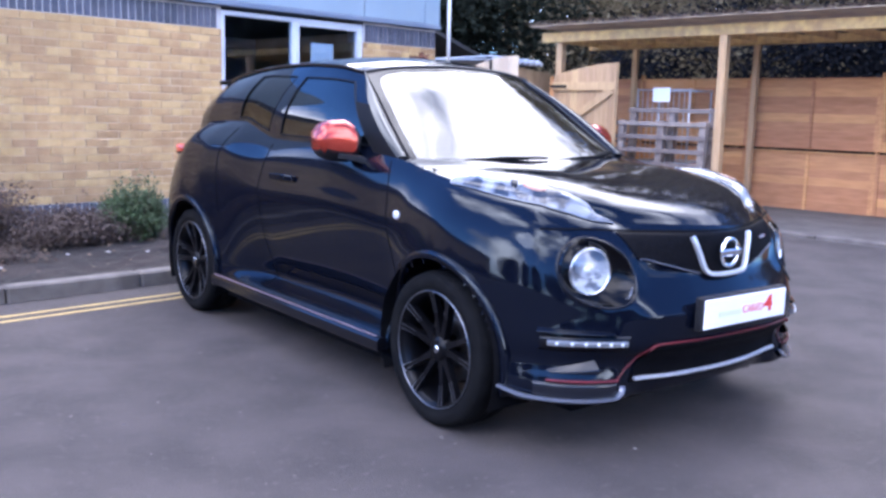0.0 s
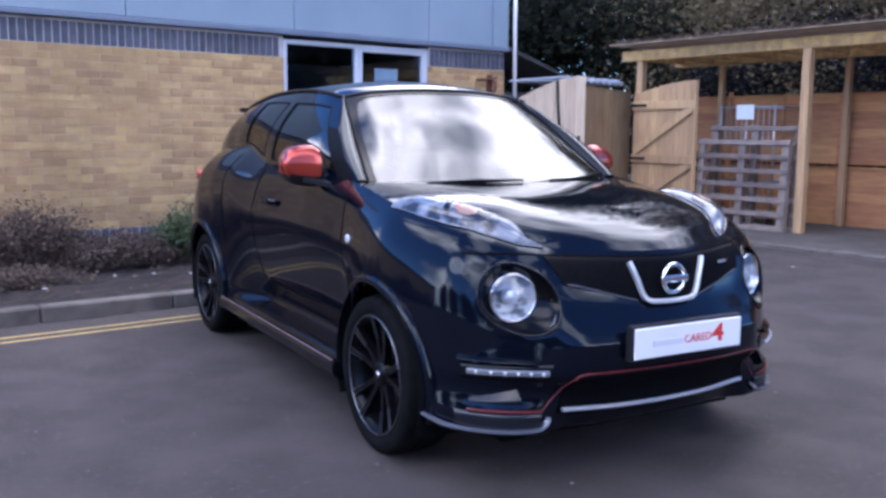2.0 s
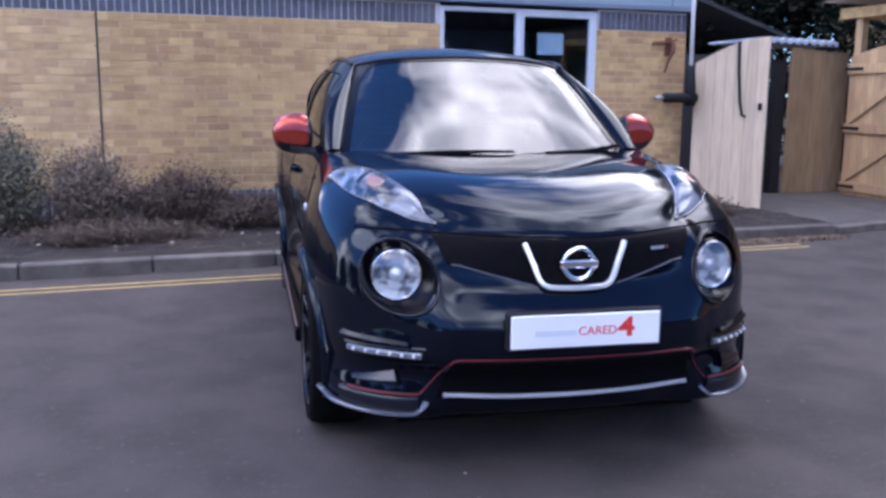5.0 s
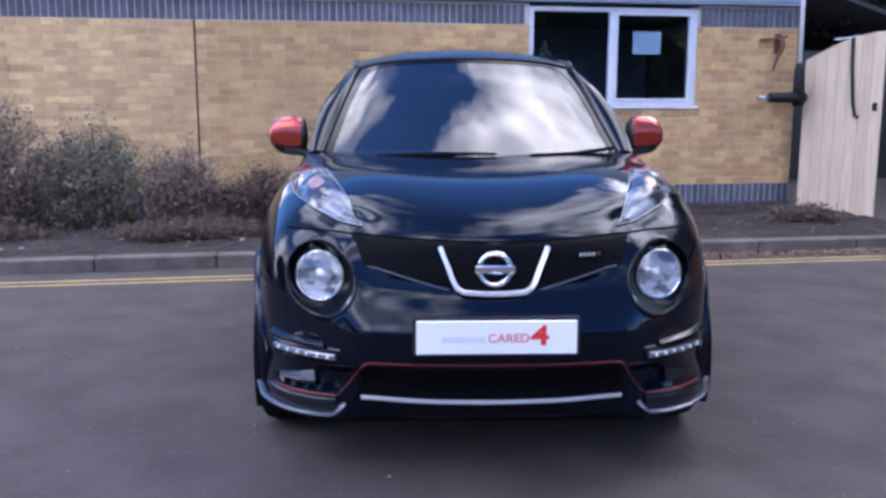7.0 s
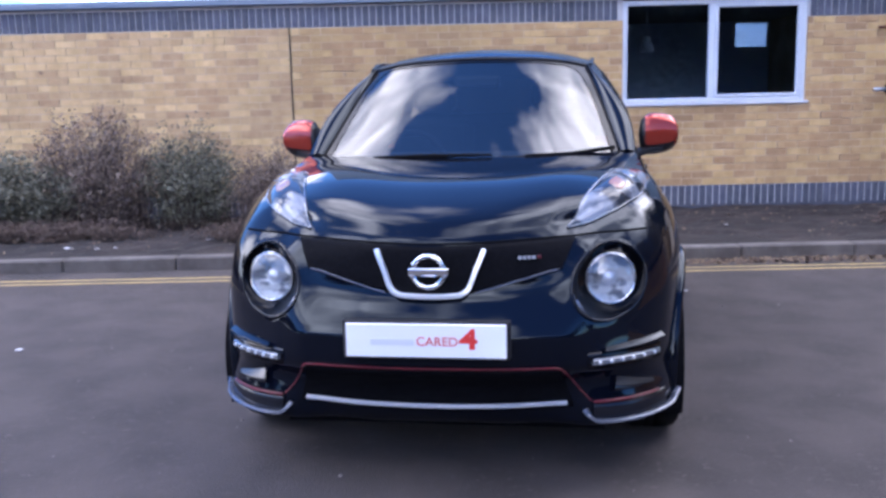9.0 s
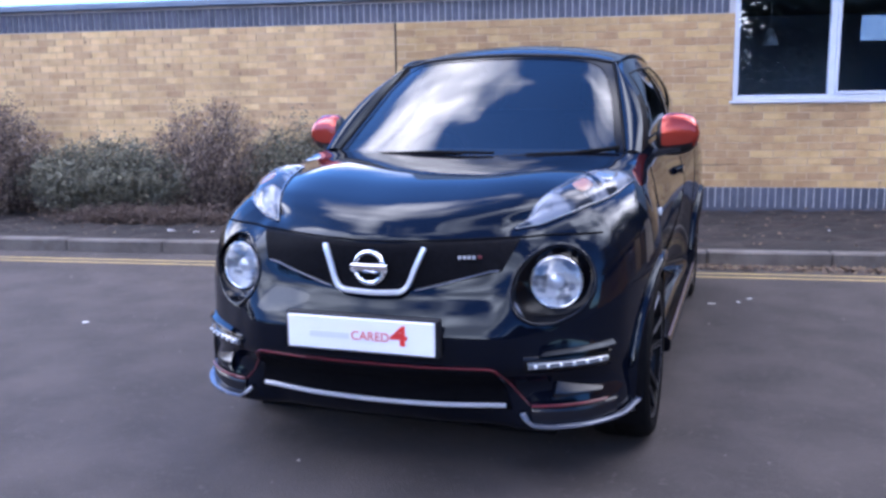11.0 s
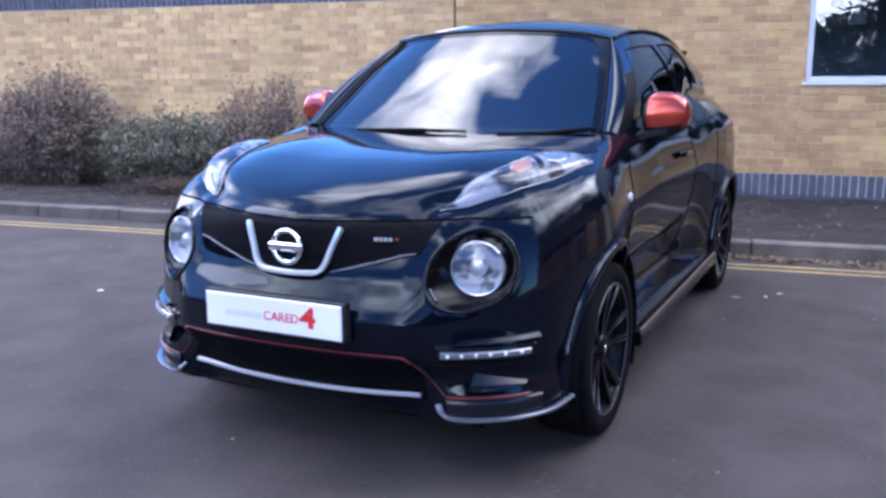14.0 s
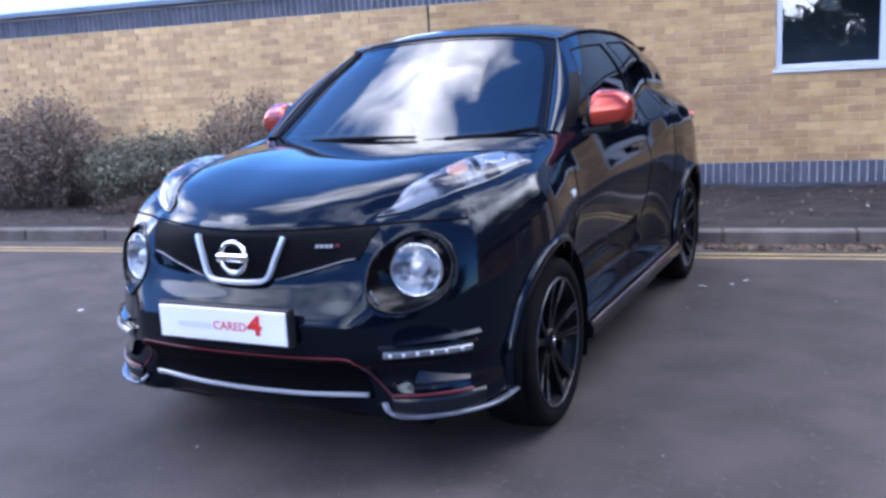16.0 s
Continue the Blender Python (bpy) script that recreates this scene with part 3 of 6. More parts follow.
# inner leaf stands open beside the building's corner; outer leaf stands open beside the shelter
gl = gate_leaf(WALL_FRAME @ pose(4.125, -0.40, 0, 0, 0, -62), 0.88, 1.71, 1.985, PLY, "pale weathered board gate leaf standing open beside the wall", False, 5)
tube("strap", [(0.53, -0.01, 1.93), (0.53, -0.018, 1.91), (0.545, -0.022, 1.6), (0.575, -0.022, 1.28), (0.61, -0.022, 1.12), (0.65, -0.022, 1.11)], 0.017, BLACK_PLASTIC, gl, "black hanging strap")
box("latch", 0.79, 0.83, -0.02, -0.002, 1.18, 1.26, BLACK_PLASTIC, gl)
gate_leaf(WALL_FRAME @ pose(6.93, 0.14, 0, 0, 0, -95), 1.20, 1.86, 2.03, TIMBER, "new softwood gate leaf with ledges and diagonal braces", True, 6)

# ---- timber shelter ----
shelter = empty("timber_shelter", WALL_FRAME, "open lean-to shelter of new softwood posts and beams", "shelter")
for u, v in ((7.06, 0.12), (7.0, -2.60), (7.0, -5.5), (7.0, -8.4)):
    box("post", u - 0.055, u + 0.055, v - 0.055, v + 0.055, 0.05, 2.36, TIMBER, shelter, bevel=0.006)
for u, v in ((8.33, -2.40), (8.33, -0.38), (8.33, -4.5), (8.33, -6.6)):
    box("rear_post", u - 0.04, u + 0.04, v - 0.04, v + 0.04, 0.05, 2.33, TIMBER, shelter, bevel=0.006)
box("front_beam", 6.95, 7.05, -9.2, 0.42, 2.362, 2.50, BEAM, shelter, bevel=0.006)
box("rear_beam", 8.29, 8.38, -9.2, 0.50, 2.335, 2.45, BEAM, shelter, bevel=0.006)
for i in range(18):
    v = -9.0 + 0.55 * i
    a = 6.965 + random.uniform(-.01, .01)
    part("joist", box_bm(a, 8.75, v - 0.022, v + 0.022, 2.452, 2.55, 0.003, m=pose(0, 0, 0, random.uniform(-.6, .6), 0.6, 0)), BEAM, shelter)
for i in range(9):
    u = 6.70 + 0.245 * i
    box("roof_board", u, u + 0.20, -9.2, 0.46, 2.575 - 0.0105 * (u - 6.7), 2.593 - 0.0105 * (u - 6.7), ROOF_EDGE, shelter, bevel=0.003)
# needles and dead leaves lying on the shelter roof
rv, rf = [], []
rng = random.Random(8)
for i in range(7000):
    u, v = (rng.uniform(6.62, 6.95) if rng.random() < .4 else rng.uniform(6.62, 8.7)), rng.uniform(-9, 0.5)
    s = rng.uniform(.02, .06)
    a = rng.uniform(0, 6.3)
    z = 2.597 + rng.uniform(0, .09) * (0.4 + 0.6 * abs(noise.noise((u * 2, v * 1.5, 3))))
    k = len(rv)
    rv += [(u, v, z), (u + s * math.cos(a), v + s * math.sin(a), z + rng.uniform(-.004, .02)), (u - s * .5 * math.sin(a), v + s * .5 * math.cos(a), z + .006)]
    rf.append((k, k + 1, k + 2))
in_wall(mesh_object("roof_debris", rv, rf, LEAF_BROWN), "stuff", "dead leaves and twigs lying on the shelter roof", "leaves")

# ---- fence panels behind the shelter ----
def fence_panel(m, width, z0, z1, label):
    f = empty("fence", m, label, "fence", "fence bays")
    n = round((z1 - z0) / 0.115)
    bh = (z1 - z0) / n
    for i in range(n):
        part("slat", box_bm(0.01, width - 0.01, 0.0, 0.012, -0.004, bh + 0.012, 0.002, m=pose(0, 0, z0 + i * bh, 4, 0, 0)), FENCE, f)
    for x in (0.0, width / 2 - 0.02, width - 0.04):
        box("batten", x, x + 0.04, -0.035, -0.012, z0, z1, FENCE, f, bevel=0.003)
    box("capping", -0.01, width + 0.01, -0.04, 0.03, z1 + 0.012, z1 + 0.032, FENCE, f, bevel=0.003)
    return f


for i in range(6):
    v = 1.35 - 1.83 * i
    for z0, z1 in ((0.05, 0.83), (0.90, 1.84)):
        fence_panel(WALL_FRAME @ pose(8.45, v, 0, 0, 0, -90), 1.80, z0, z1, "orange-brown lapped timber fence panel")
    part_post = box("fence_post", 8.41, 8.50, v + 0.002, v + 0.028, 0.05, 1.93, FENCE)
    in_wall(tagged(part_post, "slim brown fence post between the panels", "fence post", "fence posts"))
# fence behind the gateway
hoarding = empty("hoarding", WALL_FRAME @ pose(6.14, 0.36, 0), "dull brown boarded screen behind the gateway", "screen")
for i, dz in enumerate((0.02, 0.0, -0.015, -0.03, -0.035)):
    box("board", i * 0.195 + 0.002, (i + 1) * 0.195 - 0.002, 0.0, 0.02, 0.05, 1.96 + dz, HOARD, hoarding, bevel=0.003)
for z in (0.3, 1.0, 1.7):
    box("rail", 0.0, 0.975, 0.0205, 0.06, z - 0.04, z + 0.04, HOARD, hoarding, bevel=0.003)
# black block added for the shaded gap left of the boarded screen
gap_block = box("gate_post", 5.96, 6.12, 0.40, 0.52, 0.05, 1.80, BLACK_PLASTIC)
in_wall(tagged(gap_block, "black block standing in for the dark gap beside the boarded screen", "gate post"))
sheet = empty("roof_sheet", WALL_FRAME @ pose(5.70, 0.46, 2.03, 0, 1, 0), "pale corrugated plastic sheet over the boarded screen", "roof sheet")
cv, cf = [], []
for i in range(41):
    x = i * 1.15 / 40
    for y, z in ((-0.16, 0.0), (1.1, 0.03)):
        cv.append((x, y, z + 0.018 * math.sin(i * 1.4)))
        cv.append((x, y, z + 0.018 * math.sin(i * 1.4) + 0.05 * (y < 0) + 0.004))
for i in range(40):
    a = 4 * i
    cf += [(a, a + 4, a + 6, a + 2), (a + 1, a + 3, a + 7, a + 5), (a, a + 1, a + 5, a + 4)]
mesh_object("sheet", cv, cf, PALE_SHEET, sheet)

# ---- pallets and cage ----
def pallet(m, label, rows):
    p = empty("pallet", m, label, "pallet", "pallets leaning by the post")
    top = rows * 0.185 - 0.11
    for i in range(rows):
        z = 0.0 + i * 0.185
        box("slat", 0.0, 1.42, -0.02, 0.0, z, z + 0.060, PALLET, p, bevel=0.004)
    for x in (0.02, 0.66, 1.30):
        box("bearer", x, x + 0.1, 0.001, 0.09, 0.0, top, PALLET, p, bevel=0.004)
    for i in range(4):
        z = 0.0 + i * 0.37
        box("rear_slat", 0.0, 1.42, 0.091, 0.108, z, z + 0.060, PALLET, p, bevel=0.004)
    return p


pallet(WALL_FRAME @ pose(6.86, -1.05, 0.05, -3, 0, -90), "weathered grey wooden pallet standing on its edge", 7)
pallet(WALL_FRAME @ pose(7.06, -1.10, 0.05, -3, 0, -91), "taller weathered pallet standing behind another", 8)
cage = empty("roll_cage", WALL_FRAME @ pose(7.42, -1.05, 0.05, 0, 0, -90), "galvanised steel roll cage standing behind the pallets", "roll cage")
for x in (0.0, 0.85):
    for y in (0.0, 0.6):
        tube("upright", [(x, y, 0.12), (x, y, 1.64)], 0.014, GALV, cage)
        tube("castor", [(x - 0.02, y, 0.055), (x + 0.02, y, 0.055)], 0.055, BLACK_PLASTIC, cage, sides=12)
for z in (0.15, 0.6, 1.1, 1.62):
    for y in (0.0, 0.6):
        tube("rail", [(0, y, z), (0.85, y, z)], 0.010, GALV, cage)
    for x in (0.0, 0.85):
        tube("side_rail", [(x, 0, z), (x, 0.6, z)], 0.010, GALV, cage)
for i in range(1, 10):
    tube("wire", [(i * 0.085, 0.0, 0.15), (i * 0.085, 0.0, 1.62)], 0.005, GALV, cage, sides=5)
box("base", 0.0, 0.85, 0.0, 0.6, 0.112, 0.13, GALV, cage)
in_wall(tagged(box("notice", 7.385, 7.39, -1.60, -1.32, 1.50, 1.70, PAPER), "white paper notice fixed to the steel cage", "notice"))

# dark sheeted roof behind the gate
dr = empty("shed", WALL_FRAME @ pose(4.75, 3.0, 0), "low dark shed with a sloping sheet roof behind the gate", "shed")
box("wall", 0, 3.4, 0.2, 3.0, 0.05, 2.0, DARK_ROOF, dr)
part("roof", box_bm(-0.2, 3.8, -0.2, 3.4, 0, 0.06, m=pose(0, 0, 3.3, 0, 17, 0)), DARK_ROOF, dr)
for i in range(14):
    part("rib", box_bm(-0.2, 3.8, -0.01, 0.01, 0.061, 0.085, m=pose(0, 0, 3.3, 0, 17, 0) @ pose(0, -0.1 + 0.25 * i, 0)), DARK_ROOF, dr)

# ---- shrubs ----
shrub("shrub", -0.42, -1.05, 0.08, 0.62, 0.6, 0.50, LEAF_GREEN, "small green leafy shrub in the soil bed", 3740, 0.0504, 1)
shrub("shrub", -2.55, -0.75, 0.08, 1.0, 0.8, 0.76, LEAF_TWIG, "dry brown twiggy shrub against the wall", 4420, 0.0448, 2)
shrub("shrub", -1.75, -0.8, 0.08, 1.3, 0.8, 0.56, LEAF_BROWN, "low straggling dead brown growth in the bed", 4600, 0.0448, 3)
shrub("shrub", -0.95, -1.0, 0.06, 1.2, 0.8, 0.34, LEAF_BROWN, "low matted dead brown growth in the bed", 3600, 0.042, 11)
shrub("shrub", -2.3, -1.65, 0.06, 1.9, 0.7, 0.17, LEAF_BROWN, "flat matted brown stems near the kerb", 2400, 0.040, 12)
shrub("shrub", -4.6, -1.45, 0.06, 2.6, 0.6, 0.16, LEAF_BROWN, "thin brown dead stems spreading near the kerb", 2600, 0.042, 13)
shrub("shrub", -3.35, -0.7, 0.08, 1.15, 0.9, 1.0, LEAF_GREY, "grey-green wispy shrub against the brick wall", 6120, 0.0504, 4, 0.2)
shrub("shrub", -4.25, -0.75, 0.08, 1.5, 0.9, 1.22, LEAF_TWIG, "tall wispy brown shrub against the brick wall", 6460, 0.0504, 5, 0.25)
shrub("shrub", -5.35, -0.9, 0.08, 2.3, 1.1, 0.84, LEAF_GREY, "spreading grey-green shrub in the bed", 13500, 0.056, 6, 0.1)
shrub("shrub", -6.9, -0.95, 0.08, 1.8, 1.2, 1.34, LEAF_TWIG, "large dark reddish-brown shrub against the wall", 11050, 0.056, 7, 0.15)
shrub("shrub", -8.4, -0.95, 0.08, 1.7, 1.2, 1.0, LEAF_GREY, "large grey-green shrub against the wall", 8500, 0.0616, 8, 0.15)
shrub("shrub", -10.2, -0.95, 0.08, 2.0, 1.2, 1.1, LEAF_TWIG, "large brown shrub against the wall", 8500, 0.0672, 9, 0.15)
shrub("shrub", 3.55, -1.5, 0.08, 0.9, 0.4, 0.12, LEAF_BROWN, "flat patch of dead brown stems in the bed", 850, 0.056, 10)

# ---- trees ----
for i, (u, v, h, w) in enumerate(((11.9, 1.6, 6.5, 4.2), (11.9, -1.4, 6.8, 4.2), (12.0, -4.4, 6.2, 4.2), (12.0, -7.6, 6.5, 4.2), (9.2, 6.6, 7.5, 4.8), (5.8, 10.0, 8.0, 4.8), (7.6, 6.2, 7.5, 4.2), (10.4, 4.0, 7.0, 4.2), (13.5, 4.6, 11.5, 6.4), (14.6, 0.6, 12.0, 6.4), (14.8, -3.5, 12.0, 6.4), (14.8, -8.0, 11.0, 6.4))):
    p = WALL_FRAME @ Vector((u, v, 0))
    tree(p.x, p.y, h, w, 40 + i, "dense dull green tree behind the fence", LEAF_MID if u > 11 and v < 3 else LEAF_DARK, (40000 if u < 11 else 84000) if u < 13 else 26000, (0.11 if u < 11 else 0.075) if u < 13 else 0.18, 0.05, "trees behind the fence", 0.95)
# ivy hedge close behind the fence; its near-black leaves stand in for the gap's shade
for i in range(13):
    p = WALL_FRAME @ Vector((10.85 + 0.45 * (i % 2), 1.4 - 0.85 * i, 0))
    tree(p.x, p.y, 3.0 + 0.15 * (i % 3), 2.5, 140 + i, "ivy bush behind the fence, leaves coloured near-black as the gap's shade", LEAF_BLACK, 24000, 0.085, 0.05, "bushes behind the fence", 1.1)
# across the yard: low bushes, then tall trees on either hand
# the last three bushes are added unseen, to block sky gaps mirrored in the panes
for i, (x, y, h, w) in enumerate(((4.5, -29, 2.9, 4.0), (7.6, -30, 3.4, 4.0), (10.2, -29, 4.2, 4.4), (16.4, -29.5, 3.6, 4.4), (21.8, -27.5, 3.6, 4.4), (27.6, -24.5, 3.6, 4.4))):
    tree(x, y, h, w, 90 + i, "low dense bush across the yard, out of view, for the window reflection", LEAF_DARK, 5000, 0.26, 0.03, "bushes across the yard")
for i, (x, y, h, w) in enumerate(((14, -29, 8, 6.5), (19, -28, 9, 7.5), (25, -26, 9, 8), (31, -22, 9, 8), (-2, -36, 6, 7), (-9, -34, 7, 7), (-18, -33, 9, 8), (-26, -28, 9, 9), (-33, -19, 9, 9), (-36, -8, 9, 9), (-37, 3, 8, 8))):
    tree(x, y, h, w, 70 + i, "broad dark green tree at the far side of the yard", LEAF_DARK, 16000, 0.45, 0.04, "trees across the yard", 1.15)

# ---- litter ----
def scrap(m, s, seed, mat=LITTER, label="small torn scrap of white paper on the ground"):
    rng = random.Random(seed)
    vs = [(s * math.cos(a) * rng.uniform(.5, 1), s * .6 * math.sin(a) * rng.uniform(.5, 1), rng.uniform(0.003, 0.25 * s)) for a in [i * 2 * math.pi / 6 for i in range(6)]]
    vs += [(x, y, z + 0.004) for x, y, z in vs]
    fs = [(5, 4, 3, 2, 1, 0), (6, 7, 8, 9, 10, 11)] + [(i, (i + 1) % 6, 6 + (i + 1) % 6, 6 + i) for i in range(6)]
    ob = mesh_object("paper_scrap", vs, fs, mat)
    ob.matrix_world = m
    return tagged(ob, label, "litter", "litter scraps")


for i, (x, y, s) in enumerate(((1.04, 1.015, .03), (1.27, 1.21, .035), (1.20, 1.10, .025), (-2.53, -.41, .035), (5.6, 2.8, .06), (5.75, 2.7, .05), (5.0, 1.4, .03))):
    scrap(pose(x, y, 0.001, 0, 0, 57 * i), s, i)
for i, (u, v, s) in enumerate(((-4.0, -2.2, .06), (-3.75, -2.22, .04), (-3.6, -2.2, .035), (-2.9, -1.85, .03), (-2.0, -1.6, .035), (-1.9, -2.0, .025), (-1.3, -1.7, .03), (-1.0, -1.75, .025), (-0.75, -1.9, .03), (1.75, -1.6, .03), (-2.6, -1.5, .04), (-0.5, -2.1, .025))):
    scrap(WALL_FRAME @ pose(u, v, 0.125, 0, 0, 71 * i), s, 30 + i, LITTER, "small scrap of pale litter on the soil bed")
lv, lf = [], []
rng = random.Random(21)
for i in range(3200):
    near = rng.random() < 0.6
    u = rng.uniform(0.5, 4.3) if near else rng.uniform(-14, 4.2)
    v = min(-2.61, rng.gauss(-2.72, .07)) if near else rng.uniform(-2.4, -0.1)
    z = 0.004 if near else 0.125
    s, a = rng.uniform(.012, .04), rng.uniform(0, 6.3)
    k = len(lv)
    lv += [(u, v, z), (u + s * math.cos(a), v + s * math.sin(a), z + rng.uniform(0, .02)), (u + s * math.cos(a + .9), v + s * math.sin(a + .9), z + rng.uniform(0, .015)), (u + .5 * s * math.cos(a + 1.4), v + .5 * s * math.sin(a + 1.4), z + .004)]
    lf.append((k, k + 1, k + 2, k + 3))
in_wall(mesh_object("fallen_leaves", lv, lf, LEAF_LITTER), "stuff", "dry brown leaves along the kerb and on the soil", "leaves")

# loose grit and crumbs of leaf on the tarmac
qv, qf = [], []
rng = random.Random(33)
for i in range(900):
    x, y = rng.uniform(-6, 7), rng.uniform(-3.6, 2.3)
    s, a = rng.uniform(.003, .007) * (2.0 if rng.random() < 0.06 else 1.0), rng.uniform(0, 6.3)
    k = len(qv)
    qv += [(x + s * math.cos(a + j * 2.1) * rng.uniform(.6, 1.2), y + s * math.sin(a + j * 2.1), 0.0005) for j in range(3)] + [(x, y, s * .6)]
    qf += [(k, k + 1, k + 3), (k + 1, k + 2, k + 3), (k + 2, k, k + 3)]
tagged(mesh_object("grit", qv, qf, GRIT), "pale loose grit scattered over the tarmac", "grit", kind="stuff")

# ---- the car: a small black crossover, nose towards -y, wheels at y -1.265 and +1.265 ----
from mathutils.bvhtree import BVHTree

PAINT = material("black_car_paint", (0.0023, 0.0032, 0.0072), 0.055, coat=0.0, spec=0.27)
PAINT.node_tree.nodes["Principled BSDF"].inputs["Specular Tint"].default_value = (0.78, 0.90, 1.0, 1)
GLOSS_BLACK = material("gloss_black_trim", (0.004, 0.004, 0.006), 0.12, spec=0.3)
FRIT = material("black_screen_border", (0.003, 0.003, 0.004), 0.12, spec=0.2)
LAMP_BOWL = material("lamp_bowl_black", (0.002, 0.002, 0.003), 0.16, spec=0.14)
SEAL = material("seal_rubber", (0.004, 0.004, 0.005), 0.6, spec=0.1)
SATIN_BLACK = material("satin_black_plastic", (0.008, 0.008, 0.010), 0.4, second=(0.013, 0.013, 0.015), scale=40, spec=0.3)
GRILLE = material("grille_mesh", (0.0025, 0.0025, 0.0035), 0.6, second=(0.0045, 0.0045, 0.006), scale=60, bump=0.15, bump_scale=90, spec=0.04)
CHROME = material("chrome", (0.78, 0.79, 0.82), 0.10, metal=1.0)
BRIGHT = material("bright_trim", (0.74, 0.76, 0.80), 0.26, metal=0.55)
SPLIT_FACE = material("splitter_face", (0.007, 0.008, 0.012), 0.22, spec=0.4)
SILVER = material("satin_silver", (0.58, 0.60, 0.65), 0.32, metal=0.45)
GUNMETAL = material("gunmetal_trim", (0.17, 0.185, 0.23), 0.25, metal=0.6, coat=0.3)
SKIRT_LINE = material("faded_red_line", (0.24, 0.17, 0.185), 0.3, coat=0.8)
RED_ACCENT = material("red_accent", (0.13, 0.016, 0.022), 0.3, coat=0.4)
MIRROR_RED = material("metallic_red_orange", (0.36, 0.036, 0.018), 0.25, metal=0.6, coat=0.7)
RUBBER = material("tyre_rubber", (0.0050, 0.0050, 0.0056), 0.8, second=(0.008, 0.008, 0.0085), scale=20, bump=0.3, bump_scale=60, spec=0.06)
RIM_BRIGHT = material("machined_rim_face", (0.22, 0.23, 0.26), 0.28, metal=0.9)
DISC = material("brake_steel", (0.07, 0.07, 0.075), 0.4, metal=0.8, second=(0.05, 0.04, 0.036), scale=14)
RIM_BLACK = material("rim_black", (0.0035, 0.0035, 0.0045), 0.30, coat=0.0, spec=0.14)
WELL = material("wheel_well", (0.0055, 0.0055, 0.0065), 0.95, spec=0.04)
CLOTH = material("seat_cloth", (0.018, 0.018, 0.02), 0.9, second=(0.028, 0.028, 0.03), scale=60, bump=0.3)
PLATE_WHITE = material("plate_white", (0.80, 0.81, 0.84), 0.35, second=(0.74, 0.75, 0.79), scale=3)
PLATE_RED = material("plate_red", (0.62, 0.035, 0.03), 0.4)
PLATE_GREY = material("plate_grey", (0.62, 0.64, 0.69), 0.4)
LAMP_SILVER = material("lamp_reflector", (0.74, 0.76, 0.79), 0.30, metal=0.5, second=(0.22, 0.24, 0.28), scale=17, low=0.46, high=0.57, stretch=(1, 0.3, 1.6))
LAMP_CLEAR = material("lamp_clear_lens", (0.20, 0.215, 0.25), 0.10, metal=0.0, second=(0.022, 0.026, 0.036), scale=9, low=0.44, high=0.56, coat=0.0)
LED_BASE = material("led_strip", (0.20, 0.215, 0.24), 0.25, metal=0.5, coat=1.0)
LED_WHITE = material("led_lens", (0.55, 0.57, 0.60), 0.2, coat=0.5)
AMBER = material("amber_lens", (0.36, 0.15, 0.09), 0.2, coat=0.3, second=(0.24, 0.15, 0.12), scale=22)
TAIL_RED = material("tail_lens", (0.55, 0.06, 0.02), 0.2, coat=1.0)
SCREEN_GLASS = pane_glass("windscreen_glass", (0.33, 0.38, 0.40), 0.075)
SIDE_GLASS = pane_glass("side_glass", (0.06, 0.07, 0.08), 0.05, 1.5)
DARK_GLASS = pane_glass("privacy_glass", (0.012, 0.013, 0.015), 0.02, 1.5)
LAMP_GLASS = pane_glass("lamp_glass", (0.93, 0.95, 0.97), 0.02)


def smooth_table(keys, values, t, flat=False):
    """Cubic through the rows of values at keys; t an array; flat: level at both ends."""
    k, v, t = np.array(keys, float), np.array(values, float), np.atleast_1d(np.array(t, float))
    if v.ndim == 1:
        v = v[:, None]
    m = np.zeros_like(v)
    sl = (v[1:] - v[:-1]) / (k[1:] - k[:-1])[:, None]
    m[1:-1] = np.where(sl[1:] * sl[:-1] > 0, 2 * sl[1:] * sl[:-1] / (sl[1:] + sl[:-1] + 1e-12), 0)
    m[0], m[-1] = (0 * sl[0], 0 * sl[-1]) if flat else (sl[0], sl[-1])
    i = np.clip(np.searchsorted(k, t, side="right") - 1, 0, len(k) - 2)
    h = (k[i + 1] - k[i])[:, None]
    s = ((t - k[i])[:, None]) / h
    return (2 * s**3 - 3 * s**2 + 1) * v[i] + (s**3 - 2 * s**2 + s) * h * m[i] + (-2 * s**3 + 3 * s**2) * v[i + 1] + (s**3 - s**2) * h * m[i + 1]


# widest outline in plan: column, x, y
OUTLINE = [(0, 0, -2.10), (1, .20, -2.09), (2, .40, -2.055), (3, .54, -2.015), (4, .66, -1.945), (5, .76, -1.84), (6, .83, -1.70), (7, .868, -1.50),
           (8, .885, -1.27), (9, .874, -1.03), (10, .860, -.80), (11, .855, -.30), (12, .860, .30), (13, .876, .80), (14, .896, 1.08), (15, .898, 1.30),
           (16, .880, 1.55), (17, .815, 1.78), (18, .66, 1.93), (19, .38, 2.01), (20, 0, 2.03)]
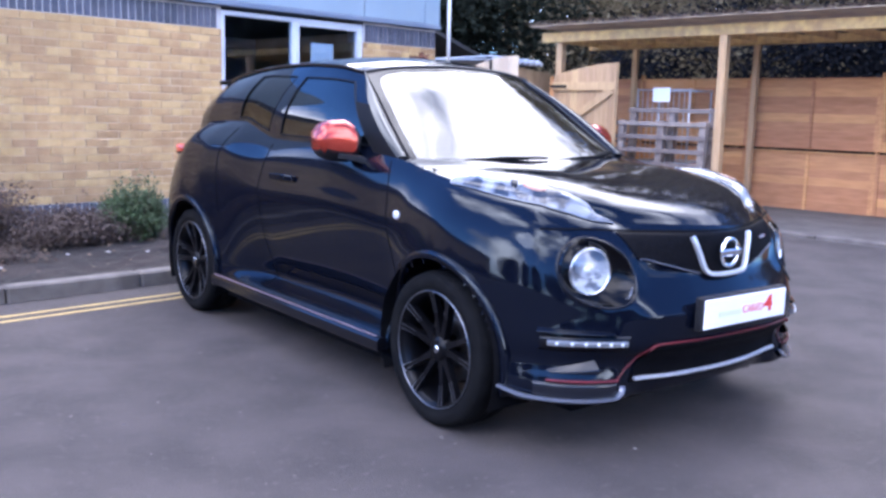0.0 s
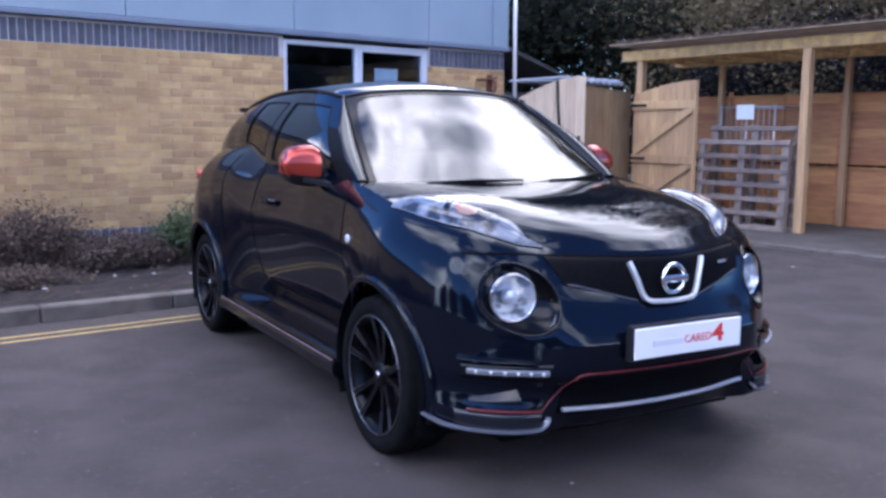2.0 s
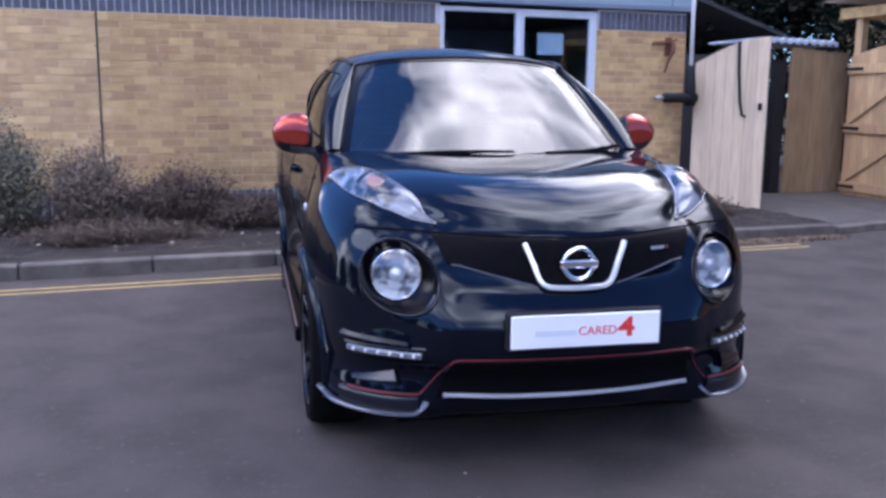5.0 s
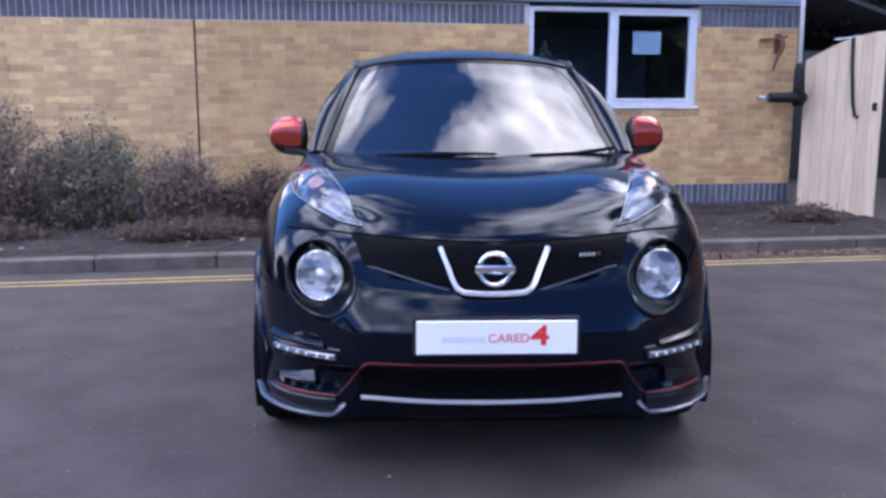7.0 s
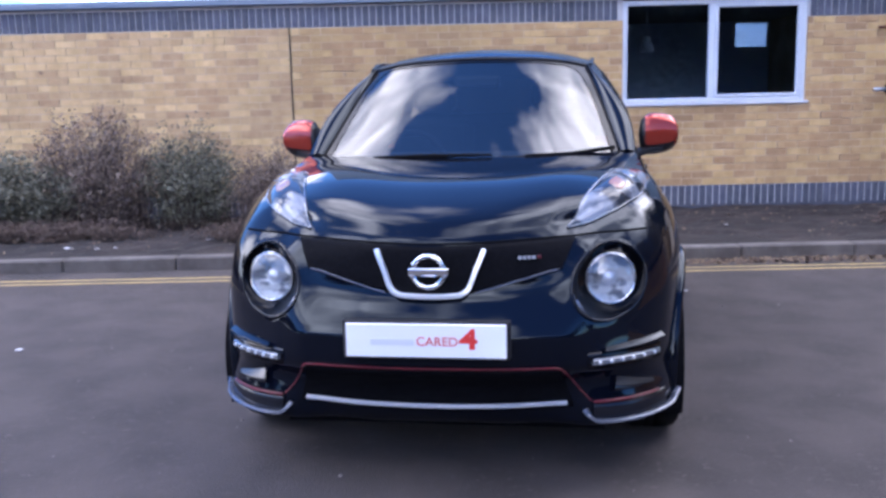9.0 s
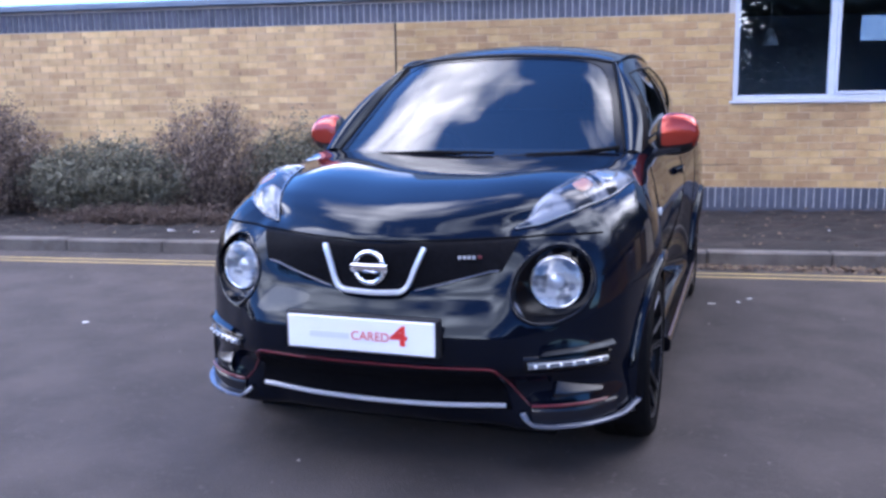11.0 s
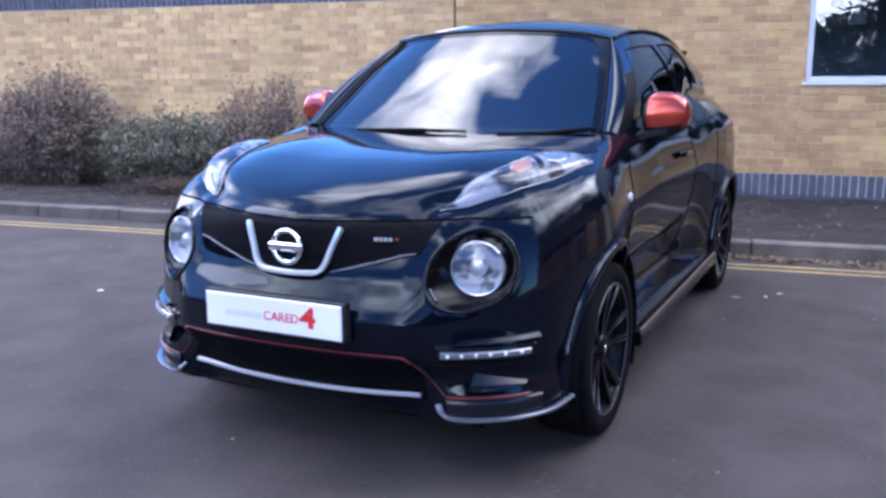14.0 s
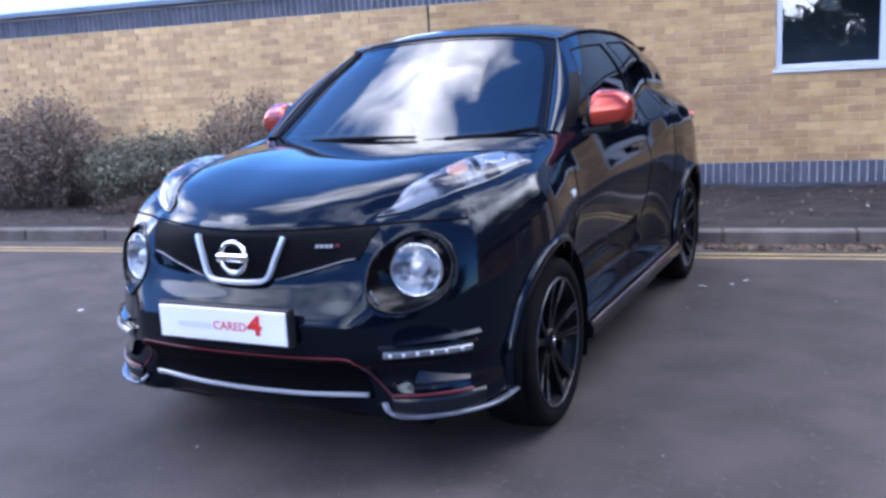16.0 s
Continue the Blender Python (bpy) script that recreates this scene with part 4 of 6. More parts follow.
# sections at some columns: height and inset from the outline, from the sill to the shoulder
SECTIONS = {
    0: [(.20, .22), (.235, .15), (.30, .105), (.38, .085), (.455, .012), (.560, .000), (.585, .010), (.63, .042), (.69, .085), (.76, .096), (.82, .105), (.862, .118)],
    2: [(.20, .20), (.235, .13), (.30, .10), (.38, .075), (.455, .008), (.555, .000), (.580, .010), (.63, .044), (.70, .093), (.76, .110), (.82, .131), (.882, .185)],
    3: [(.20, .18), (.235, .07), (.30, .06), (.38, .07), (.455, .025), (.53, .03), (.60, .04), (.67, .065), (.74, .09), (.80, .12), (.86, .17), (.898, .24)],
    4: [(.20, .15), (.235, .04), (.30, .035), (.38, .055), (.455, .03), (.53, .045), (.61, .055), (.69, .075), (.77, .105), (.84, .15), (.89, .21), (.915, .27)],
    6: [(.20, .10), (.235, .02), (.30, .015), (.38, .03), (.455, .02), (.54, .02), (.63, .02), (.72, .03), (.80, .05), (.87, .09), (.925, .15), (.955, .215)],
    8: [(.20, .06), (.26, .03), (.33, .01), (.42, 0), (.52, 0), (.62, -.005), (.72, 0), (.80, .012), (.87, .03), (.93, .06), (.975, .095), (1.003, .14)],
    10: [(.20, .06), (.235, 0), (.29, .008), (.36, .125), (.46, .096), (.58, .064), (.70, .038), (.80, .026), (.88, .04), (.96, .06), (1.03, .085), (1.075, .118)],
    11: [(.20, .06), (.235, 0), (.29, .008), (.36, .140), (.46, .104), (.60, .056), (.74, .024), (.84, .010), (.92, .03), (1.0, .05), (1.07, .072), (1.108, .092)],
    12: [(.20, .06), (.235, 0), (.29, .008), (.36, .135), (.46, .099), (.60, .052), (.74, .021), (.84, .008), (.92, .025), (1.0, .045), (1.07, .075), (1.115, .10)],
    13: [(.20, .06), (.235, 0), (.29, .01), (.36, .02), (.46, .015), (.60, .01), (.74, .005), (.86, .002), (.96, .006), (1.05, .03), (1.14, .10), (1.20, .16)],
    15: [(.20, .06), (.26, .03), (.33, .01), (.42, 0), (.52, 0), (.62, 0), (.74, 0), (.86, .0), (.96, .008), (1.05, .04), (1.13, .11), (1.19, .20)],
    17: [(.20, .12), (.26, .06), (.33, .03), (.42, .01), (.52, 0), (.62, 0), (.72, .01), (.80, .03), (.88, .06), (.95, .10), (1.01, .15), (1.06, .20)],
    20: [(.20, .14), (.26, .06), (.33, .02), (.42, 0), (.52, 0), (.62, .005), (.70, .04), (.78, .07), (.86, .09), (.93, .11), (.98, .14), (1.01, .18)],
}
NC, NR = 281, 45
cols = np.linspace(0, 20, NC)
WHOLE = [(-c, -x, y) for c, x, y in OUTLINE[3:0:-1]] + OUTLINE + [(40 - c, -x, y) for c, x, y in OUTLINE[-2:-5:-1]]
plan = smooth_table([o[0] for o in WHOLE], [o[1:] for o in WHOLE], cols)
tang = np.gradient(plan, axis=0)
tang /= np.linalg.norm(tang, axis=1)[:, None]
norm = np.stack([-tang[:, 1], tang[:, 0]], 1)
norm = -norm if norm[0, 1] > 0 else norm
norm[0], norm[-1] = (0, -1), (0, 1)
sec = np.array([[c for p in SECTIONS[k] for c in p] for k in SECTIONS])
sec = smooth_table(list(SECTIONS), sec, cols, True).reshape(NC, 12, 2)
shell = np.zeros((NC, NR, 3))
for i in range(NC):
    zd = smooth_table(range(12), sec[i], np.linspace(0, 11, NR))
    shell[i, :, 0] = np.maximum(plan[i, 0] - norm[i, 0] * zd[:, 1], 0)
    shell[i, :, 1] = plan[i, 1] - norm[i, 1] * zd[:, 1]
    shell[i, :, 2] = zd[:, 0]
shell[0, :, 0] = 0
shell[-1, :, 0] = 0
crest = shell[:, -1, :]


def col_index(c):
    return int(round(c / 20 * (NC - 1)))


def resample(pts, n):
    p = np.array(pts, float)
    d = np.concatenate([[0], np.cumsum(np.linalg.norm(np.diff(p, axis=0), axis=1))])
    t = np.linspace(0, d[-1], n)
    return np.stack([np.interp(t, d, p[:, a]) for a in range(3)], 1)


def curve(ctrl, n):
    """A smooth line through control points."""
    c = np.array(ctrl, float)
    d = np.concatenate([[0], np.cumsum(np.linalg.norm(np.diff(c, axis=0), axis=1))])
    return smooth_table(d, c, np.linspace(0, d[-1], n))


def half_curve(ctrl, n):
    """A smooth line that starts on the middle plane and is level across it."""
    c = np.array(ctrl, float)
    full = np.concatenate([c[:0:-1] * np.array((-1, 1, 1)), c])
    d = np.concatenate([[0], np.cumsum(np.linalg.norm(np.diff(full, axis=0), axis=1))])
    return smooth_table(d, full, np.linspace(d[-1] / 2, d[-1], n))


def coons(bottom, top, left, right):
    """The four-sided patch between border lines: bottom and top run along s, left and right along t."""
    n, m = len(bottom), len(left)
    s, t = np.linspace(0, 1, n)[:, None, None] ** 2, np.linspace(0, 1, m)[None, :, None]
    b, tp, lf, rt = bottom[:, None, :], top[:, None, :], left[None, :, :], right[None, :, :]
    return ((1 - t) * b + t * tp + (1 - s) * lf + s * rt
            - ((1 - s) * (1 - t) * bottom[0] + s * (1 - t) * bottom[-1] + (1 - s) * t * top[0] + s * t * top[-1]))


def grid_mesh(grids, mirror=True, skip=None):
    """Vertices and faces of one or more point grids, with their mirror image in x."""
    verts, faces = [], []
    for g in grids:
        for sgn in ((1, -1) if mirror else (1,)):
            n, m = g.shape[:2]
            k = len(verts)
            verts += [(sgn * p[0], p[1], p[2]) for row in g for p in row]
            for i in range(n - 1):
                for j in range(m - 1):
                    f = (k + i * m + j, k + (i + 1) * m + j, k + (i + 1) * m + j + 1, k + i * m + j + 1)
                    if skip is not None and skip([verts[q] for q in f]):
                        continue
                    faces.append(f if sgn > 0 else f[::-1])
    return verts, faces


def fused(name, verts, faces, mat, parent, label="", dist=0.0015, sharp=None):
    bm = bmesh.new()
    bv = [bm.verts.new(v) for v in verts]
    for f in faces:
        try:
            bm.faces.new([bv[q] for q in f])
        except ValueError:
            pass
    bmesh.ops.delete(bm, geom=[v for v in bm.verts if not v.link_faces], context="VERTS")
    bmesh.ops.remove_doubles(bm, verts=bm.verts, dist=dist)
    bmesh.ops.dissolve_degenerate(bm, edges=bm.edges, dist=1e-5)
    ob = part(name, bm, mat, parent, label, smooth=True)
    return ob


# bonnet: between the nose, the fender crest, the cowl and the middle line
CF, CA = col_index(3.4), col_index(10)
nose_line = crest[:CF + 1]
fender_line = crest[CF:CA + 1]
cowl_end = crest[CA]
mid_line = curve([(0, crest[0][1], crest[0][2]), (0, -1.90, .922), (0, -1.74, .980), (0, -1.58, 1.018), (0, -1.38, 1.042), (0, -1.15, 1.055), (0, -.88, 1.062)], 60)
cowl_line = half_curve([(0, -.88, 1.060), (.3, -.868, 1.064), (.55, -.835, 1.072), tuple(cowl_end)], len(nose_line))
bonnet = coons(nose_line, cowl_line, mid_line, resample(fender_line, 60))
ns, nt = bonnet.shape[:2]
S, T = np.meshgrid(np.linspace(0, 1, ns), np.linspace(0, 1, nt), indexing="ij")
bonnet[:, :, 2] += 0.020 * np.sin(np.pi * T) * np.exp(-((S - 0.60) / 0.26) ** 2)

WHEEL_Y, WHEEL_Z, ARCH_R = 1.265, 0.323, 0.382


def in_arch(p, grow=0.0):
    return abs(p[0]) > 0.45 and math.hypot(abs(p[1]) - WHEEL_Y, p[2] - WHEEL_Z) < ARCH_R + grow


def snap_arch(g):
    g = g.copy()
    for row in g:
        for p in row:
            r = math.hypot(abs(p[1]) - WHEEL_Y, p[2] - WHEEL_Z)
            if p[0] > 0.45 and ARCH_R - 0.03 < r < ARCH_R:
                s = ARCH_R / r
                cy = WHEEL_Y if p[1] > 0 else -WHEEL_Y
                p[1], p[2] = cy + (p[1] - cy) * s, WHEEL_Z + (p[2] - WHEEL_Z) * s
    return g


car = empty("car", pose(.0279, 0, 0, 0, 0, -.75), "glossy black compact crossover car with red door mirrors", "car")
LAMP_X, LAMP_Z = .594, .716
LAMP_R = .1175


def lamp_edge(dx, dz):
    """Radius of the egg-shaped lamp opening, drawn out towards the grille and down."""
    a = max(0.0, -(dx * .86 + dz * .51) / (math.hypot(dx, dz) + 1e-9))
    return LAMP_R * (1 + .13 * a * a)


pocket = snap_arch(shell)


def lamp_r(p):
    dx, dz = abs(p[0]) - LAMP_X, p[2] - LAMP_Z
    return math.hypot(dx, dz) * LAMP_R / lamp_edge(dx, dz) if p[1] < -1.5 else 9.0


# round openings for the headlamps
for row in pocket:
    for p in row:
        r = lamp_r(p)
        if LAMP_R - .026 < r < LAMP_R:
            p[0], p[2] = LAMP_X + (p[0] - LAMP_X) * LAMP_R / r, LAMP_Z + (p[2] - LAMP_Z) * LAMP_R / r
body_v, body_f = grid_mesh([pocket, bonnet], skip=lambda q: sum(in_arch(p, -0.002) for p in q) >= 2 or min(lamp_r(p) for p in q) < LAMP_R - .02)
fused("body", body_v, body_f, PAINT, car)
full_v, full_f = grid_mesh([shell, bonnet])
BODY = BVHTree.FromPolygons([Vector(v) for v in full_v], full_f)


def on_front(x, z, off=0.0):
    hit = BODY.ray_cast(Vector((x, -3.0, z)), Vector((0, 1, 0)))
    p, n = (hit[0], hit[1]) if hit[0] is not None else (Vector((x, -1.6, z)), Vector((0, -1, 0)))
    if n.y > 0:
        n = -n
    return p + n * off


def on_side(y, z, off=0.0):
    hit = BODY.ray_cast(Vector((2.0, y, z)), Vector((-1, 0, 0)))
    p, n = (hit[0], hit[1]) if hit[0] is not None else (Vector((.85, y, z)), Vector((1, 0, 0)))
    if n.x < 0:
        n = -n
    return p + n * off


def on_top(x, y, off=0.0):
    hit = BODY.ray_cast(Vector((x, y, 3.0)), Vector((0, 0, -1)))
    p, n = (hit[0], hit[1]) if hit[0] is not None else (Vector((x, y, 1.0)), Vector((0, 0, 1)))
    if n.z < 0:
        n = -n
    return p + n * off


def strip(name, place, a, b, off, mat, parent, label="", rows=4, n=24, deep=0.02, mirror=1, off_b=None):
    """A raised skin between two lines on the body (given as pairs for place), with its edges turned in."""
    a2, b2 = curve([(p[0], p[1], 0) for p in a], n), curve([(p[0], p[1], 0) for p in b], n)
    g = np.zeros((n, rows + 3, 3))
    for i in range(n):
        for j in range(rows + 1):
            t = j / rows
            q = a2[i] * (1 - t) + b2[i] * t
            o = off if off_b is None else off * (1 - t) + off_b * t
            g[i, j + 1] = place(q[0], q[1], o)
        g[i, 0] = place(a2[i][0], a2[i][1], -deep)
        g[i, -1] = place(b2[i][0], b2[i][1], -deep)
    g[:, :, 0] *= mirror
    v, f = grid_mesh([g], mirror=False)
    return mesh_object(name, v, f, mat, parent, label, smooth=True)


def sweep(name, line, width, height, mat, parent, label="", mirror=1, up=(0, 0, 1), taper=None, chamfer=0.3, smooth=False):
    """A bar of bevelled section along a line."""
    pts = [Vector(p) for p in line]
    prof = [(-1, -1 + chamfer), (-1 + chamfer, -1), (1 - chamfer, -1), (1, -1 + chamfer), (1, 1 - chamfer), (1 - chamfer, 1), (-1 + chamfer, 1), (-1, 1 - chamfer)]
    verts, faces = [], []
    k = len(pts)
    for i, p in enumerate(pts):
        d = (pts[min(i + 1, k - 1)] - pts[max(i - 1, 0)]).normalized()
        s = d.cross(Vector(up)).normalized()
        u = s.cross(d)
        w, h = (width, height) if taper is None else (width * taper[i], height * taper[i])
        for a, b in prof:
            q = p + s * a * w / 2 + u * b * h / 2
            verts.append((q.x * mirror, q.y, q.z))
    for i in range(k - 1):
        for j in range(8):
            faces.append((i * 8 + j, i * 8 + (j + 1) % 8, (i + 1) * 8 + (j + 1) % 8, (i + 1) * 8 + j))
    faces += [tuple(range(8))[::-1], tuple(range((k - 1) * 8, k * 8))]
    return mesh_object(name, verts, faces, mat, parent, label, smooth=smooth)


def lathe_mesh(name, profile, mat, seg=40, smooth=True, axis="x"):
    """A turned form; profile of (along, radius)."""
    verts, faces = [], []
    n = len(profile)
    for i in range(seg):
        a = 2 * math.pi * i / seg
        for t, r in profile:
            verts.append((t, r * math.cos(a), r * math.sin(a)) if axis == "x" else (r * math.cos(a), t, r * math.sin(a)))
    for i in range(seg):
        for j in range(n - 1):
            faces.append((i * n + j, ((i + 1) % seg) * n + j, ((i + 1) % seg) * n + j + 1, i * n + j + 1))
    me = bpy.data.meshes.new(name)
    me.from_pydata(verts, [], faces)
    me.materials.append(mat)
    if smooth:
        me.polygons.foreach_set("use_smooth", [True] * len(me.polygons))
    return me


# underside and wheel wells
box("floor_pan", -.58, .58, -1.78, 1.85, .155, .215, WELL, car)
for sx in (1, -1):
    box("side_pan", min(sx * .581, sx * .80), max(sx * .581, sx * .80), -.88, .88, .165, .215, WELL, car)
for sx in (1, -1):
    for sy in (1, -1):
        wv, wf = [], []
        n = 24
        for i in range(n + 1):
            a = math.radians(-25 + 230 * i / n)
            y, z = sy * WHEEL_Y + (ARCH_R + .004) * math.cos(a), WHEEL_Z + (ARCH_R + .004) * math.sin(a)
            wv += [(sx * .50, y, z), (sx * .868, y, z)]
        wf = [(2 * i, 2 * i + 1, 2 * i + 3, 2 * i + 2) for i in range(n)]
        c0 = len(wv)
        wv.append((sx * .50, sy * WHEEL_Y, WHEEL_Z))
        wf += [(2 * i, 2 * i + 2, c0) for i in range(n)]
        mesh_object("wheel_well", wv, wf, WELL, car)
        # rolled lip round the arch
        lip = []
        for i in range(41):
            a = math.radians(-14 + 208 * i / 40)
            y, z = sy * WHEEL_Y + (ARCH_R + .011) * math.cos(a), WHEEL_Z + (ARCH_R + .011) * math.sin(a)
            p = on_side(y, z, 0.0)
            lip.append((p.x - 0.004, y, z))
        for k in range(3):
            xs = [p[0] for p in lip]
            lip = [((xs[max(i - 2, 0)] + xs[max(i - 1, 0)] + x + xs[min(i + 1, 40)] + xs[min(i + 2, 40)]) / 5, lip[i][1], lip[i][2]) for i, x in enumerate(xs)]
        sweep("arch_trim", lip, .036, .046, PAINT, car, mirror=sx, up=(1, 0, 0), chamfer=0.45, smooth=True)

# ---- cabin ----
belt_cols = [10, 10.35, 10.75, 11.2, 11.7, 12.02, 12.12, 12.5, 12.9, 13.1, 13.6, 14.4, 15.2, 16.2]
belt = np.array([crest[col_index(c)] for c in belt_cols])
roof_edge = np.array([(.552, -.215, 1.470), (.556, -.165, 1.480), (.562, -.09, 1.493), (.567, .02, 1.505), (.570, .14, 1.512), (.572, .22, 1.516), (.572, .26, 1.517), (.571, .42, 1.517),
                      (.569, .60, 1.513), (.567, .68, 1.510), (.560, .86, 1.500), (.548, 1.06, 1.482), (.534, 1.26, 1.460), (.512, 1.46, 1.432)])
NV = 17
side = np.zeros((len(belt_cols), NV, 3))
for j, t in enumerate(np.linspace(0, 1, NV)):
    side[:, j] = belt * (1 - t) + roof_edge * t
    side[:, j, 0] += 0.055 * math.sin(math.pi * t) * (1 - 0.3 * t)
    side[:, j, 2] += 0.012 * math.sin(math.pi * t)
nb = len(belt_cols) * 6 - 5
side = np.stack([smooth_table(range(len(belt_cols)), side[:, j], np.linspace(0, len(belt_cols) - 1, nb)) for j in range(NV)], 1)
FRONT_WIN = (7, 29, 1, 13)
REAR_WIN = (38, 56, 1, 13)


def in_win(i, j, w):
    return w[0] <= i < w[1] and w[2] <= j < w[3]


for w, nm, mat in ((FRONT_WIN, "front_door_glass", SIDE_GLASS), (REAR_WIN, "rear_door_glass", DARK_GLASS)):
    for sx in (1, -1):
        g = side[w[0]:w[1] + 1, w[2]:w[3] + 1].copy()
        g[:, :, 0] -= 0.006
        g[:, :, 0] *= sx
        v, f = grid_mesh([g], mirror=False)
        mesh_object(nm, v, f, mat, car, smooth=True).visible_shadow = False
        rim = [tuple(p) for p in np.concatenate([g[:, 0], g[-1, 1:], g[::-1, -1][1:], g[0, ::-1][1:-1]])]
        tube("window_seal", [(p[0] + sx * .004, p[1], p[2]) for p in rim], 0.0045, SEAL, car, sides=6, closed=True)
sv, sf, sail = [], [], []
for sx in (1, -1):
    k = len(sv)
    sv += [(sx * p[0], p[1], p[2]) for row in side for p in row]
    for i in range(nb - 1):
        for j in range(NV - 1):
            if in_win(i, j, FRONT_WIN) or in_win(i, j, REAR_WIN):
                continue
            f = (k + i * NV + j, k + (i + 1) * NV + j, k + (i + 1) * NV + j + 1, k + i * NV + j + 1)
            (sail if i < 7 and j < 9 else sf).append(f if sx > 0 else f[::-1])
fused("side_frame", sv, sf, PAINT, car)
for half in (sail[:len(sail) // 2], sail[len(sail) // 2:]):
    fused("sail_panel", sv, half, SEAL, car, "matt black panel before the door glass")

# windscreen, pillars and roof
screen_side = curve([(.672, -.790, 1.076), (.628, -.585, 1.215), (.580, -.385, 1.353), (.532, -.195, 1.468)], 24)
screen_low = half_curve([(0, -.905, 1.050), (.3, -.890, 1.055), (.52, -.848, 1.064), (.672, -.790, 1.076)], 30)
screen_top = half_curve([(0, -.275, 1.512), (.25, -.262, 1.505), (.42, -.235, 1.490), (.532, -.195, 1.468)], 30)
screen_mid = curve([(0, -.905, 1.050), (0, -.690, 1.225), (0, -.480, 1.378), (0, -.275, 1.512)], 24)
screen = coons(screen_low, screen_top, screen_mid, screen_side)
v, f = grid_mesh([screen])
ws = fused("windscreen", v, f, SCREEN_GLASS, car)
ws.visible_shadow = False


def on_screen(q, t, lift):
    """A point on the windscreen by its share of the half width and of the height, lifted outwards."""
    k = t * (screen.shape[1] - 1)
    j = min(int(k), screen.shape[1] - 2)
    row = screen[:, j] * (1 - (k - j)) + screen[:, j + 1] * (k - j)
    x = q * row[-1, 0]
    return (x, np.interp(x, row[:, 0], row[:, 1]) - lift * .8, np.interp(x, row[:, 0], row[:, 2]) + lift * .6)


outer_run = [(1, 0), (1, .3), (1, .6), (1, .85), (1, .95), (1, 1), (.95, 1), (.85, 1), (.5, 1), (0, 1)]
inner_run = [(.945, .0), (.945, .3), (.94, .6), (.925, .80), (.905, .88), (.87, .925), (.82, .945), (.72, .955), (.4, .96), (0, .96)]
for sx in (1, -1):
    ro, ri = curve([(a, b, 0) for a, b in outer_run], 70), curve([(a, b, 0) for a, b in inner_run], 70)
    bg = np.array([[on_screen(o[0] + (i[0] - o[0]) * f, min(1.0, o[1] + (i[1] - o[1]) * f), .003) for f in (0, .33, .67, 1)] for o, i in zip(ro, ri)])
    bg[:, :, 0] *= sx
    v, f = grid_mesh([bg], mirror=False)
    mesh_object("screen_border", v, f, FRIT, car, smooth=True)
pillar_out = np.array([side[0, j] for j in range(NV)])
pil = np.stack([resample(screen_side, NV) * (1 - t) + pillar_out * t + np.array([0, -.010, .010]) * math.sin(math.pi * t) for t in np.linspace(0, 1, 6)])
for sx in (1, -1):
    g = pil.copy()
    g[:, :, 0] *= sx
    v, f = grid_mesh([g], mirror=False)
    mesh_object("front_pillar", v, f, PAINT, car, smooth=True)
    tube("screen_seal", [(sx * p[0], p[1] - .004, p[2] + .003) for p in screen_side], 0.005, SEAL, car, sides=6)
tube("header_seal", [tuple(np.array(p) + np.array((0, .001, .004))) for p in np.concatenate([screen_top[::-1] * np.array((-1, 1, 1)), screen_top[1:]])], 0.010, SATIN_BLACK, car, sides=8)
roof_mid = curve([(0, -.275, 1.512), (0, -.10, 1.556), (0, .25, 1.583), (0, .65, 1.580), (0, 1.0, 1.556), (0, 1.25, 1.524), (0, 1.48, 1.482)], nb)
roof_side = side[:, -1]
front_edge = np.concatenate([screen_top, [pil[-1, -1]]])
front_edge = resample(front_edge, 24)
front_edge[:3, 1:] = screen_top[0, 1:]
rear_edge = half_curve([(0, 1.48, 1.482), (.25, 1.475, 1.473), (.42, 1.467, 1.453), tuple(roof_side[-1])], 24)
roof = coons(front_edge, rear_edge, roof_mid, resample(roof_side, nb))
v, f = grid_mesh([roof])
fused("roof", v, f, PAINT, car)
# roof edge mouldings
for sx in (1, -1):
    sweep("roof_moulding", [(p[0] + .002, p[1], p[2] + .003) for p in roof_side[::4]], .022, .014, GLOSS_BLACK, car, mirror=sx)
sweep("roof_spoiler", [(x, 1.53 - .07 * (x / .53) ** 2, 1.462 - .03 * (x / .53) ** 2) for x in np.linspace(-.53, .53, 21)], .16, .03, PAINT, car)
# tailgate
low = np.array([crest[col_index(c)] for c in np.linspace(20, 16.2, 24)])
gate = coons(rear_edge, low, curve([tuple(rear_edge[0]), (0, 1.68, 1.24), tuple(low[0])], 16), resample([rear_edge[-1], (low[-1] + rear_edge[-1]) / 2, low[-1]], 16))
v, f = grid_mesh([gate])
fused("tailgate", v, f, DARK_GLASS, car, "dark rear window and tailgate")
for sx in (1, -1):
    tl = []
    for y in np.linspace(1.42, 1.80, 10):
        p = on_side(y, 1.005 - .02 * (y - 1.42), .003)
        tl.append((p.x, p.y, p.z))
    sweep("tail_lamp", tl, .09, .075, TAIL_RED, car, mirror=sx, taper=[.25, .5, .75, .9, 1, 1, 1, 1, .9, .6])

# ---- nose ----
def both(fn):
    for sx in (1, -1):
        fn(sx)


